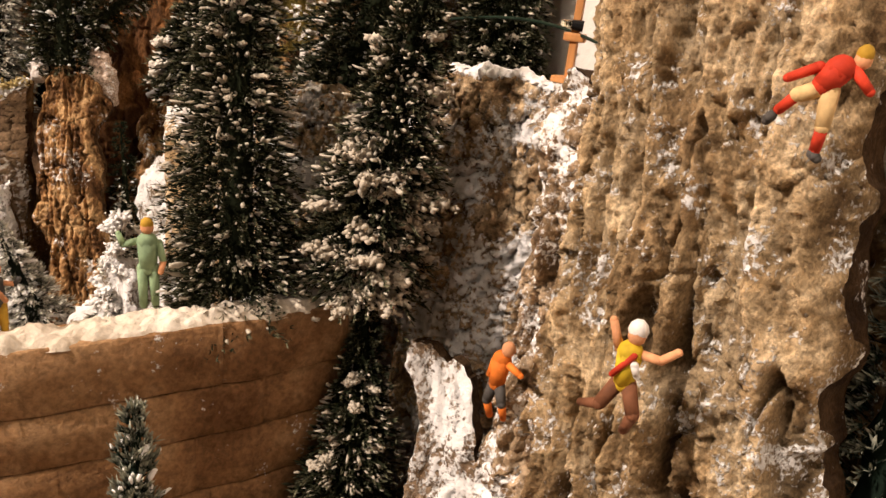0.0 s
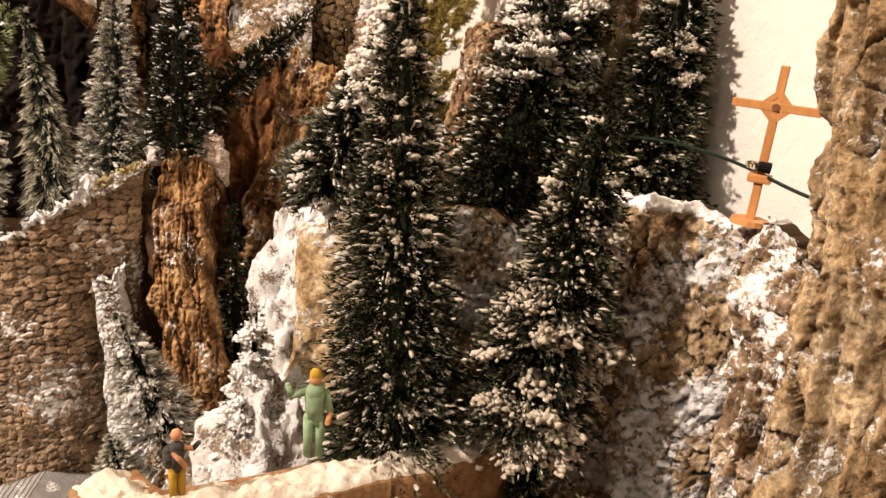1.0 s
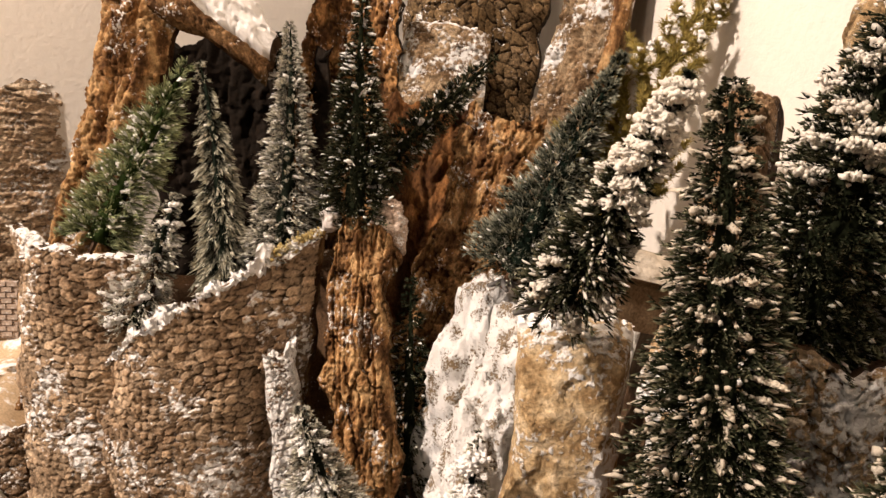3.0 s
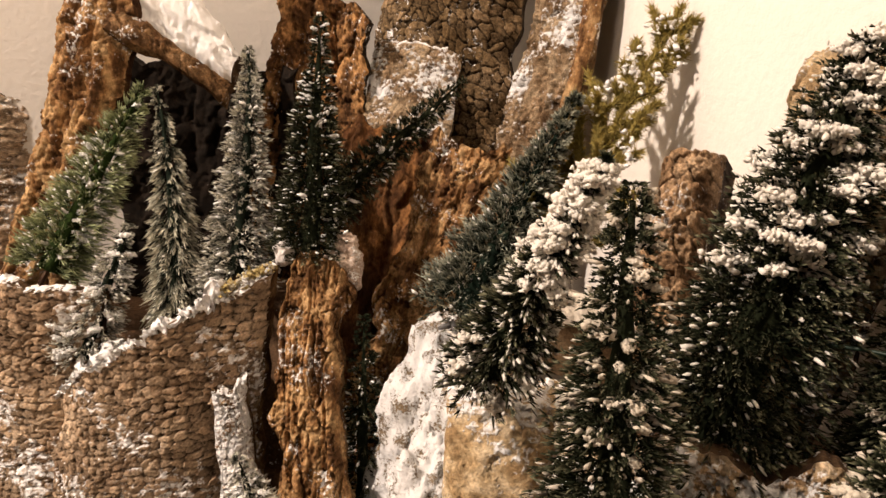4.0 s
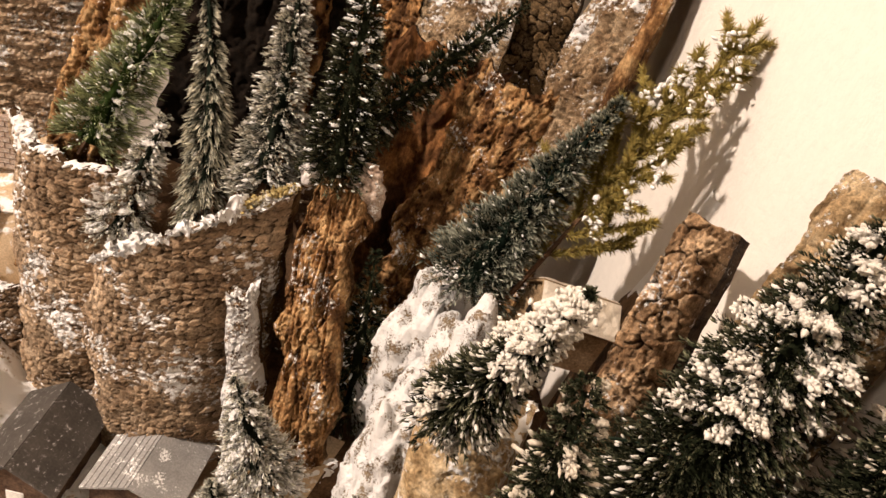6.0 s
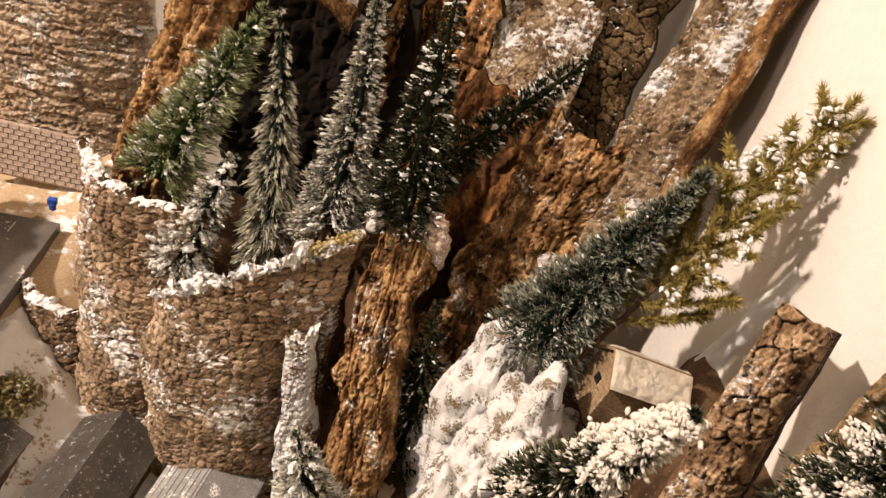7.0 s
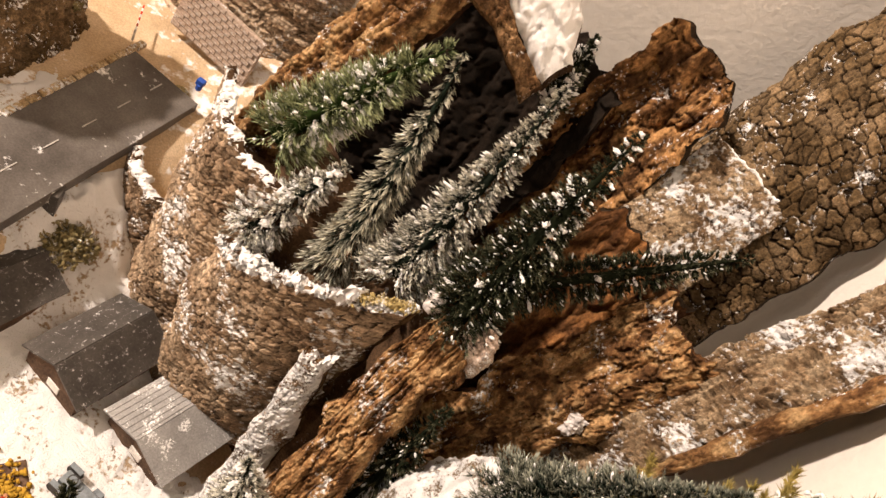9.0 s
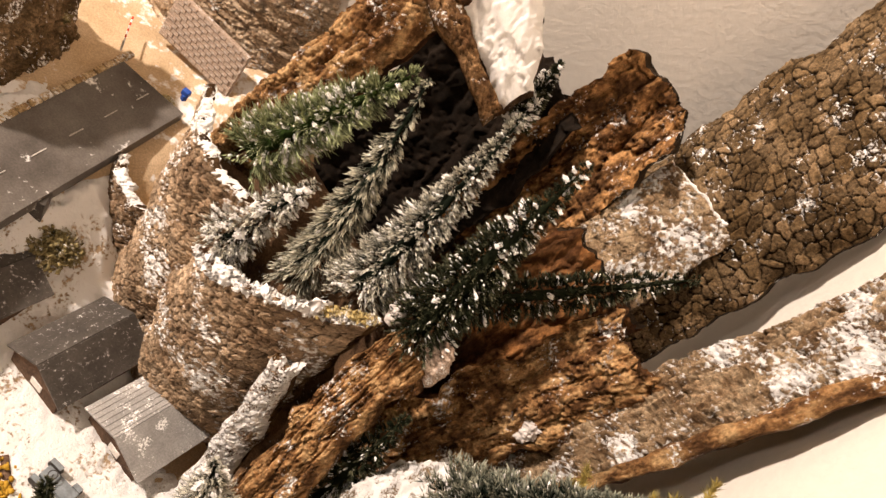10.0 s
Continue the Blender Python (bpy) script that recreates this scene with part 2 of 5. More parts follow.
M["hut"] = surface("pale_timber", [(0.4, (0.20, 0.135, 0.075)), (0.6, (0.33, 0.24, 0.145))], 80, 900, 0.12, 120, strength=0.4)
M["brick"] = surface("grey_brick", [(0.4, (0.38, 0.29, 0.23)), (0.6, (0.56, 0.46, 0.38))], 120, 1200, 0.34, 120, strength=0.4)
M["moss"] = surface("yellow_moss", [(0.3, (0.34, 0.25, 0.08)), (0.7, (0.62, 0.52, 0.26))], 150, 1500, 0.45, 160, strength=0.9, distance=0.001)
M["bush"] = surface("olive_moss", [(0.3, (0.12, 0.10, 0.04)), (0.7, (0.34, 0.28, 0.14))], 150, 1500, 0.36, 160, strength=0.9, distance=0.001)
M["cut"] = surface("pale_cut_stone", [(0.4, (0.30, 0.20, 0.10)), (0.5, (0.46, 0.34, 0.19)), (0.6, (0.62, 0.50, 0.33))], 110, 800, 0.50, 60, strength=1.0, distance=0.0016)
M["cross"] = surface("orange_wood", [(0.3, (0.46, 0.2, 0.065)), (0.7, (0.6, 0.29, 0.11))], 100, 500, strength=0.2, rough=0.5, stretch=(1, 1, 0.2), mottle=0.3)
M["wire"] = plain("green_wire", (0.012, 0.022, 0.014), 0.35)
M["black"] = plain("black_plastic", (0.012, 0.012, 0.012), 0.4)
M["foot"] = plain("grey_plastic", (0.13, 0.125, 0.12), 0.5)
M["pebble"] = plain("pale_pebble", (0.62, 0.58, 0.55), 0.5)
M["blue"] = plain("blue_plastic", (0.03, 0.08, 0.35), 0.4)
M["steel"] = plain("grey_blue_paint", (0.22, 0.25, 0.27), 0.4)
for key, colour in (("skin", (0.62, 0.30, 0.15)), ("mint", (0.25, 0.36, 0.21)), ("red", (0.50, 0.045, 0.02)), ("cream", (0.60, 0.42, 0.20)), ("yellow", (0.62, 0.43, 0.03)), ("umber", (0.17, 0.07, 0.035)), ("tangerine", (0.72, 0.19, 0.03)), ("slate", (0.07, 0.065, 0.06)), ("white", (0.75, 0.72, 0.68)), ("ochre", (0.42, 0.25, 0.03))):
    M[key] = plain("paint_" + key, colour, 0.7, 0.3, 500)
glass, tree_, b_ = material("clear_glass", 0.08)
b_.inputs["Transmission Weight"].default_value, b_.inputs["Base Color"].default_value = 1.0, (0.95, 0.9, 0.75, 1)
M["glass"] = glass

# ---- builders ----


def mesh_object(name, verts, faces, mats, parent=None, label="", slots=None, shade=True, origin=None):
    me = bpy.data.meshes.new(name)
    verts = np.asarray(verts, float)
    if origin is not None:
        verts = verts - np.asarray(origin, float)
    me.from_pydata(verts.tolist(), [], faces if isinstance(faces, list) else faces.tolist())
    for m in mats if isinstance(mats, (list, tuple)) else [mats]:
        me.materials.append(m)
    if slots is not None:
        me.polygons.foreach_set("material_index", np.asarray(slots, np.int32))
    me.polygons.foreach_set("use_smooth", np.full(len(me.polygons), shade))
    me.update()
    ob = new(name, me)
    if parent is not None:
        ob.parent = parent
    elif origin is not None:
        ob.location = origin
    if label:
        ob["label"] = label
    return ob


def part(name, bm, mat, parent=None, label="", shade=False):
    me = bpy.data.meshes.new(name)
    bm.to_mesh(me)
    bm.free()
    for m in mat if isinstance(mat, (list, tuple)) else [mat]:
        me.materials.append(m)
    me.polygons.foreach_set("use_smooth", np.full(len(me.polygons), shade))
    ob = new(name, me)
    ob.parent = parent
    if label:
        ob["label"] = label
    return ob


def empty(name, m, label, category, group=""):
    ob = new(name)
    ob.empty_display_size = 0.01
    ob.matrix_world = m
    return tagged(ob, label, category, group)


def box(bm, size, m=Matrix(), bevel=0.0, slot=0):
    got = bmesh.ops.create_cube(bm, size=1, matrix=m @ Matrix.Diagonal((*size, 1)))
    faces = {f for v in got["verts"] for f in v.link_faces}
    for f in faces:
        f.material_index = slot
    if bevel:
        edges = list({e for f in faces for e in f.edges})
        bmesh.ops.bevel(bm, geom=edges, offset=bevel, segments=2, affect="EDGES", profile=0.6)


def rod(bm, a, b, r0, r1=None, n=8, slot=0):
    a, b = Vector(a), Vector(b)
    m = Matrix.Translation((a + b) / 2) @ (b - a).to_track_quat("Z", "Y").to_matrix().to_4x4()
    got = bmesh.ops.create_cone(bm, cap_ends=True, segments=n, radius1=r0, radius2=r0 if r1 is None else r1, depth=(b - a).length, matrix=m)
    for f in {f for v in got["verts"] for f in v.link_faces}:
        f.material_index = slot


def ball(bm, c, r, scale=(1, 1, 1), slot=0, m=Matrix()):
    got = bmesh.ops.create_icosphere(bm, subdivisions=2, radius=r, matrix=Matrix.Translation(c) @ m @ Matrix.Diagonal((*scale, 1)))
    for f in {f for v in got["verts"] for f in v.link_faces}:
        f.material_index = slot


def ico(sub):
    bm = bmesh.new()
    bmesh.ops.create_icosphere(bm, subdivisions=sub, radius=1)
    v = np.array([x.co[:] for x in bm.verts])
    f = np.array([[x.index for x in g.verts] for g in bm.faces])
    bm.free()
    return v, f


ICO1, ICO2, ICO4 = ico(1), ico(2), ico(6)


def clumps(points, radii, seed, sub=1, flat=0.75, axes=None, stretch=1.0):
    """Many small uneven lumps as one array of points and faces."""
    base, tri = ICO1 if sub == 1 else ICO2
    rng = np.random.default_rng(seed)
    n, k = len(points), len(base)
    v = np.repeat(base[None], n, 0) * (1 + rng.uniform(-0.5, 0.5, (n, k, 1)))
    v[:, :, 2] *= flat
    v *= rng.uniform(0.5, 1.55, (n, 1, 3))
    v *= np.asarray(radii).reshape(n, 1, 1)
    if axes is not None:
        along = (v * axes[:, None, :]).sum(2, keepdims=True)
        v += axes[:, None, :] * along * (stretch - 1)
    v += np.asarray(points)[:, None, :]
    f = tri[None] + (np.arange(n) * k)[:, None, None]
    return v.reshape(-1, 3), f.reshape(-1, 3)


def slab(name, base, top, half, across, out, label, mats=("grey", "rust"), thick=0.005, bulge=0.0, bend=0.0, kind="plates", cell=(0.005, 0.007), depth=0.0016,
         jag_top=0.006, jag_side=0.003, slant=0.0, taper=1.0, seed=1, step=0.0008, cap=0.0, cap_mat="snow", category="bark piece", hump=0.0, shrug=0.0):
    """A piece of tree bark: a curved shell with a broken outline, furrowed outside and fibrous inside."""
    base, top = np.array(base, float), np.array(top, float)
    up = top - base
    high = np.linalg.norm(up)
    across = np.array(Vector(across).normalized())
    out = np.array(Vector(out).normalized())
    nu, nv = max(12, int(2 * half / step)), max(12, int(high / step))
    u, v = np.meshgrid(np.linspace(-1, 1, nu), np.linspace(0, 1, nv))
    u, v = u.ravel(), v.ravel()
    zero = np.zeros_like(u)
    rise = 1 + (slant * u + jag_top * 1.6 * fbm(np.stack([u * half * 90, zero, zero + seed], 1), seed, 5) + hump * (1 - u * u)) / high
    hw = half * (1 + (taper - 1) * v)
    side_l = fbm(np.stack([v * high * 60, zero + 3, zero + seed], 1), seed + 5, 5) * jag_side * 2
    side_r = fbm(np.stack([v * high * 60, zero + 9, zero + seed], 1), seed + 6, 5) * jag_side * 2
    x = u * hw + np.where(u < 0, side_l, side_r) * np.abs(u) ** 2
    s = v * rise * high
    lumps = (0.5 if kind == "crust" else 1.0) * fbm(np.stack([x * 55, s * 40, zero + seed], 1), seed + 2, 3)
    body = base + (v * rise)[:, None] * up + x[:, None] * across
    arch = bulge * (1 - u * u) + bend * 4 * v * (1 - v) + lumps * 0.003 + shrug * v * v
    wx = x / cell[0] + 0.5 * fbm(np.stack([x * 180, s * 180, zero], 1), seed + 3, 2)
    wy = s / cell[1] + 0.5 * fbm(np.stack([x * 180, s * 180, zero + 5], 1), seed + 4, 2)
    if kind == "plates":
        wx = x / cell[0] + 0.22 * vnoise(np.stack([x * 260, s * 260, zero], 1), seed + 3) + 0.5 * vnoise(np.stack([x * 50, s * 50, zero], 1), seed + 13)
        wy = s / cell[1] + 0.22 * vnoise(np.stack([x * 260, s * 260, zero + 5], 1), seed + 4) + 0.7 * vnoise(np.stack([x * 60, s * 40, zero + 5], 1), seed + 14)
        f1, f2, rid, tip = cells(wx, wy, seed, 0.95, 0.8)
        gap_ = 0.05 + 0.10 * (0.5 + 0.5 * vnoise(np.stack([x * 150, s * 120, zero + 1], 1), seed + 15))
        flat_ = smooth(gap_ * 0.5, gap_ * 1.05, f2 - f1)
        rough = 1 - 2 * np.abs(fbm(np.stack([x * 800, s * 800, zero + 1], 1), seed + 32, 3))
        relief = flat_ * (0.75 + 0.55 * rid + 0.45 * tip) - 0.6 + 0.22 * (rough - 0.6)
    elif kind == "crust":
        bend_ = fbm(np.stack([x * 70, s * 45, zero + 2], 1), seed + 30, 3)
        wx = x / cell[0] + 0.55 * bend_ + 0.12 * vnoise(np.stack([x * 600, s * 600, zero], 1), seed + 33)
        wy = s / cell[1] + 0.35 * vnoise(np.stack([x * 130, s * 90, zero + 8], 1), seed + 34) + 0.05 * vnoise(np.stack([x * 600, s * 600, zero + 4], 1), seed + 35)
        f1, f2, rid, tip = cells(wx, wy, seed)
        open_ = 0.025 + 0.09 * (0.5 + 0.5 * vnoise(np.stack([x * 120, s * 60, zero], 1), seed + 31))
        crack = 1 - smooth(0.0, open_, f2 - f1)
        g1, g2, gid, gtip = cells(wx * 2.6 + 4, wy * 3.4 + 2, seed + 1)
        small = 1 - smooth(0.0, 0.10, g2 - g1)
        rough = 1 - 2 * np.abs(fbm(np.stack([x * 620, s * 380, zero + 1], 1), seed + 32, 4))
        relief = -1.2 * crack + 0.8 * tip + 0.45 * rid - 0.12 * small + 0.55 * (rough - 0.6) + 0.3 * gtip
        if cell[1] > 2.5 * cell[0]:
            long_ = fbm(np.stack([x / cell[0] * 1.1 + 0.5 * bend_, s / cell[1] * 0.5, zero + 6], 1), seed + 36, 3)
            relief += 1.6 * long_ - 0.9 * smooth(0.10, 0.0, np.abs(long_ + 0.12))
        f2 = f1 + 0.03 + 0.07 * (1 - np.clip(crack + 0.2 * small, 0, 1))
        rid = np.clip(0.46 + 0.22 * rid + 0.75 * (rough - 0.62) + 0.25 * (gid - 0.5), 0.05, 1)
    elif kind == "furrow":
        sway = fbm(np.stack([x * 60, s * 30, zero + 2], 1), seed + 30, 3)
        wx, wy = x / cell[0] + 0.5 * sway, s / cell[1] + 0.25 * sway
        n1 = 0.5 - np.abs(fbm(np.stack([wx * 0.9, wy * 0.40, zero + seed], 1), seed, 4)) * 1.8
        n2 = 0.5 - np.abs(fbm(np.stack([wx * 2.4, wy * 1.5, zero + 4], 1), seed + 1, 4)) * 1.8
        n3 = fbm(np.stack([wx * 6.0, wy * 7.0, zero + 6], 1), seed + 2, 4)
        rough = 1 - 2 * np.abs(fbm(np.stack([x * 650, s * 520, zero + 1], 1), seed + 32, 4))
        deep = smooth(0.05, 0.0, np.abs(fbm(np.stack([wx * 0.8, wy * 0.30, zero + 9], 1), seed + 36, 3)))
        f1, f2, rid, tip = cells(wx * 0.9, wy * 2.6, seed, 0.85, 0.9)
        split = smooth(0.07, 0.01, f2 - f1) * smooth(-0.05, 0.2, vnoise(np.stack([wx * 0.8, wy * 1.1, zero + 7], 1), seed + 37))
        relief = 2.4 * n1 + 1.1 * terrace(n2, 4) + 0.4 * terrace(n3, 5) - 1.5 * deep - 1.1 * split + 0.36 * (rough - 0.6) + 0.6 * tip
        f2 = f1 + 0.03 + 0.07 * (1 - np.clip(0.8 * deep + 0.8 * split, 0, 1))
        rid = np.clip(0.42 + 0.35 * n1 + 0.4 * n2 + 0.5 * n3 + 0.6 * (rough - 0.6) + 0.3 * (rid - 0.5), 0.04, 1)
    else:
        rid = 0
        relief = 1.2 * fbm(np.stack([wx, wy * 0.3, zero + seed], 1), seed, 5) + 0.5 * vnoise(np.stack([wx * 3, wy * 0.7, zero], 1), seed)
        c1, c2, cid, ctip = cells(wx * 1.3, wy * 0.55, seed + 2)
        relief += 0.5 * (smooth(0.0, 0.10, c2 - c1) - 1) + 0.9 * ctip
    # shade put into colour: chip falls to zero in cracks, higher relief stays paler
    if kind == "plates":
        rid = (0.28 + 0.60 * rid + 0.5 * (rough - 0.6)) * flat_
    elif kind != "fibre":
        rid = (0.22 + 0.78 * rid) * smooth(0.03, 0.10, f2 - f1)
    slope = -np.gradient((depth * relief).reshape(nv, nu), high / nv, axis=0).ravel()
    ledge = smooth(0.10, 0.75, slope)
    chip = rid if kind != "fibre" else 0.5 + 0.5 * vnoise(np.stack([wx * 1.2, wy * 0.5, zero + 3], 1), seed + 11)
    grain = fbm(np.stack([x * 700, s * 600, zero + 2], 1), seed + 9, 4) * 0.00055
    edge = np.maximum(np.abs(u) ** 10, v ** 24)
    front = body + (arch + depth * relief + grain - edge * thick * 0.3)[:, None] * out
    inner = 1.2 * fbm(np.stack([x * 240, s * 70, zero + 4], 1), seed + 7, 4)
    back = body + (arch - thick + depth * inner)[:, None] * out
    idx = np.arange(nu * nv).reshape(nv, nu)
    q = np.stack([idx[:-1, :-1], idx[:-1, 1:], idx[1:, 1:], idx[1:, :-1]], -1).reshape(-1, 4)
    flip = np.dot(np.cross(across, up), out) < 0
    ob = mesh_object(name, front, q[:, ::-1] if flip else q, [M[mats[0]]], origin=base)
    ri, ci = np.unique(np.append(np.arange(0, nv, 4), nv - 1)), np.unique(np.append(np.arange(0, nu, 4), nu - 1))
    coarse = idx[np.ix_(ri, ci)]
    back_v = [back[coarse.ravel()]]
    k = np.arange(coarse.size).reshape(coarse.shape)
    back_f = [np.stack([k[:-1, 1:], k[:-1, :-1], k[1:, :-1], k[1:, 1:]], -1).reshape(-1, 4)]
    count = coarse.size
    for line, turned in ((idx[0], False), (idx[-1], True), (idx[:, 0], True), (idx[:, -1], False)):
        m_ = len(line)
        mid_ = (front[line] + back[line]) / 2 + 0.0012 * np.stack([fbm(front[line] * 500, seed + 21, 3), fbm(front[line] * 500, seed + 22, 3), fbm(front[line] * 500, seed + 23, 3)], 1)
        back_v += [front[line], mid_, back[line]]
        a = np.arange(m_ - 1) + count
        for lo in (0, m_):
            f_ = np.stack([a + lo, a + lo + m_, a + lo + m_ + 1, a + lo + 1], -1)
            back_f.append(f_[:, ::-1] if turned else f_)
        count += 3 * m_
    bf_ = np.concatenate(back_f)
    mesh_object("inner_bark", np.concatenate(back_v), bf_[:, ::-1] if flip else bf_, M[mats[1]], ob, "fibrous broken inner side", origin=base)
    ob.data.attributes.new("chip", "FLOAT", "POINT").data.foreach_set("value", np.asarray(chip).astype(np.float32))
    ob.data.attributes.new("ledge", "FLOAT", "POINT").data.foreach_set("value", ledge.astype(np.float32))
    tagged(ob, label, category)
    if cap:
        rng = np.random.default_rng(seed + 40)
        fl, bl = front[idx[-1]], back[idx[-1]]
        m_ = len(fl)
        rim = (fl + bl) / 2
        deep = np.linalg.norm(fl - bl, axis=1) / 2 + cap * 0.5
        rise_ = cap * (0.55 + 3.0 * fbm(rim * 130, seed + 50, 3))
        ring = []
        for a in np.linspace(-0.5, math.pi + 0.5, 15):
            p = rim + (out * math.cos(a))[None] * deep[:, None] + np.array((0, 0, 1))[None] * (np.maximum(rise_, -cap * 0.4) * math.sin(a) - cap * 0.25)[:, None]
            p = p + np.stack([fbm(p * 900, seed + 51 + o, 4) for o in range(3)], 1) * cap * 1.0
            ring.append(p)
        cv = np.stack(ring, 1).reshape(-1, 3)
        k = np.arange(m_ * 15).reshape(m_, 15)
        cf = np.stack([k[:-1, :-1], k[1:, :-1], k[1:, 1:], k[:-1, 1:]], -1).reshape(-1, 4)
        mesh_object("snow", cv, cf, M[cap_mat], ob, "white powdery snow clinging along the upper edge", origin=base)["kind"] = "stuff"
    return ob


def fir(name, base, top, radius, label, mat="fir", n=420, needle=0.0042, lift=12, snow=0.45, lump=0.0011, bend=(0, 0, 0), rows=0, seed=1, group="model fir trees",
        trunk=0.0011, stem=0.06, shape=0.85, snow_mat="snow", foot=0.0, width=0.00017, flock=1.7, sag=0.0, blunt=0.10, high_snow=0.0, clots=0, top_clots=0.0, fan=16, spread=0.26, clot=1.0):
    """A bristle model fir: wire trunk, bristly boughs with fine fibres, and clots of snow on the boughs."""
    rng = np.random.default_rng(seed)
    n = int(n * 1.6)
    fine = 0.8 if n > 2800 else 1.0
    radius = radius - needle * 0.4
    base, top, bend = np.array(base, float), np.array(top, float), np.array(bend, float)
    axis = (top - base)
    high = np.linalg.norm(axis)
    axis /= high
    ref = np.array((1.0, 0.3, 0.0))
    e1 = np.cross(axis, ref)
    e1 /= np.linalg.norm(e1)
    e2 = np.cross(axis, e1)
    h = 1 - np.sqrt(rng.random(n) * 0.99 + 0.01) if shape <= 1 else rng.random(n)
    h = np.where(rng.random(n) < 0.45, rng.random(n), h)
    if rows:
        tier = rng.random(n) ** 1.8
        h = (np.floor(h * rows) + tier) / rows
    else:
        tier = np.zeros(n)
    h = np.clip(h, 0.0, 0.995)
    ang = rng.random(n) * 2 * np.pi
    wob = 1 + 0.22 * vnoise(np.stack([np.cos(ang) * 1.6, np.sin(ang) * 1.6, h * 9], 1), seed)
    length = (radius * ((1 - h) ** shape) * wob + radius * blunt) * rng.uniform(0.62, 1.04, n) * (1.08 - 0.4 * tier)
    start = base + np.outer((stem + (1 - stem) * h) * high, axis) + np.outer(4 * h * (1 - h), bend)
    radial = np.outer(np.cos(ang), e1) + np.outer(np.sin(ang), e2)
    el = np.radians(lift + fan * h + rng.normal(0, 9, n))
    d = radial * np.cos(el)[:, None] + np.outer(np.sin(el), axis)
    # each bough ends in a small drooping brush of fibres
    k = 14
    end = start + d * length[:, None]
    end[:, 2] -= (sag + 0.12) * length
    f0 = 1 - 0.5 * rng.random((n, k, 1)) ** 1.3
    root = start[:, None, :] * (1 - f0) + end[:, None, :] * f0 + rng.normal(0, needle * 0.06, (n, k, 3))
    root[:, :, 2] += (0.12 * np.sin(f0[:, :, 0] * np.pi)) * length[:, None]
    tuft = d + rng.normal(0, 0.16, (n, 3)) - np.array((0, 0, sag))
    way = tuft[:, None, :] + rng.normal(0, spread, (n, k, 3))
    way /= np.linalg.norm(way, axis=2, keepdims=True)
    ends = root + way * needle * rng.uniform(0.35, 1.0, (n, k, 1)) * np.clip(length / radius * 1.8, 0.5, 1)[:, None, None]
    mid = root * 0.5 + ends * 0.5
    side = np.cross(way, rng.normal(0, 1, (n, k, 3)))
    side /= np.linalg.norm(side, axis=2, keepdims=True) + 1e-9
    w0 = fine * width * 1.25 * rng.uniform(0.7, 1.3, (n, k, 1))
    verts = np.stack([root - side * w0 * 0.6, root + side * w0 * 0.6, mid - side * w0 * flock * 0.7, mid + side * w0 * flock * 0.7, ends], 2).reshape(-1, 3)
    q = np.arange(n * k)[:, None] * 5
    faces = np.concatenate([q + np.array([t]) for t in ([0, 1, 3], [0, 3, 2], [2, 3, 4])])
    g0 = (f0[:, :, 0] - 0.35) * 1.5 * rng.uniform(0.45, 1.15, (n, 1))
    tips = np.stack([0.25 * g0, 0.25 * g0, 0.15 + 0.5 * g0, 0.15 + 0.5 * g0, 0.2 + 0.8 * g0], 2).ravel()
    thing = empty(name, Matrix.Translation(base), label, "model tree", group)
    hs, an = np.meshgrid(np.linspace(0.02, 0.97, 14), np.arange(12) * 2 * np.pi / 12, indexing="ij")
    hs, an = hs.ravel(), an.ravel()
    cr = radius * ((1 - hs) ** shape * 0.24 + blunt * 0.05) * (1 + 0.25 * rng.normal(0, 1, len(hs)))
    kv = base + np.outer((stem + (1 - stem) * hs) * high, axis) + np.outer(4 * hs * (1 - hs), bend) + (np.outer(np.cos(an), e1) + np.outer(np.sin(an), e2)) * cr[:, None]
    ki = np.arange(14 * 12).reshape(14, 12)
    kq = np.stack([ki[:-1], np.roll(ki, -1, 1)[:-1], np.roll(ki, -1, 1)[1:], ki[1:]], -1).reshape(-1, 4)
    kf = np.concatenate([kq[:, [0, 1, 2]], kq[:, [0, 2, 3]]]) + len(verts)
    crown = mesh_object("crown", np.concatenate([verts, kv]), np.concatenate([faces, kf]), M[mat], thing, origin=base)
    tips = np.concatenate([tips, np.zeros(len(kv))])
    crown.data.attributes.new("tip", "FLOAT", "POINT").data.foreach_set("value", tips.astype(np.float32))
    bm = bmesh.new()
    pts = [base + axis * high * t + bend * 4 * t * (1 - t) - base for t in np.linspace(0, 0.98, 7)]
    for i in range(6):
        rod(bm, pts[i], pts[i + 1], trunk * (1.15 - i / 6), trunk * (1.15 - (i + 1) / 6), 6)
    part("trunk", bm, M["twig"], thing)
    if snow > 0:
        chance = snow * (0.42 + 1.0 * smooth(0.0, 0.42, vnoise(start * 110 + radial * 2.2, seed + 3))) + high_snow * smooth(0.45, 0.8, h)
        pick = np.nonzero((rng.random(n) < chance * np.where(tier < 0.3, 0.9, 0.3 if rows else 0.75)) & (length > np.median(length) * 0.55))[0]
        t = rng.uniform(0.75, 0.98, (len(pick), 1))
        sp = start[pick] + d[pick] * (length[pick][:, None] * t + needle * 0.35) + rng.normal(0, lump * 0.2, (len(pick), 3))
        sp[:, 2] -= (sag + 0.10) * length[pick] * t[:, 0] - 0.0003
        rad = 0.00064 * rng.uniform(0.35, 0.85, len(pick))
        axes = d[pick]
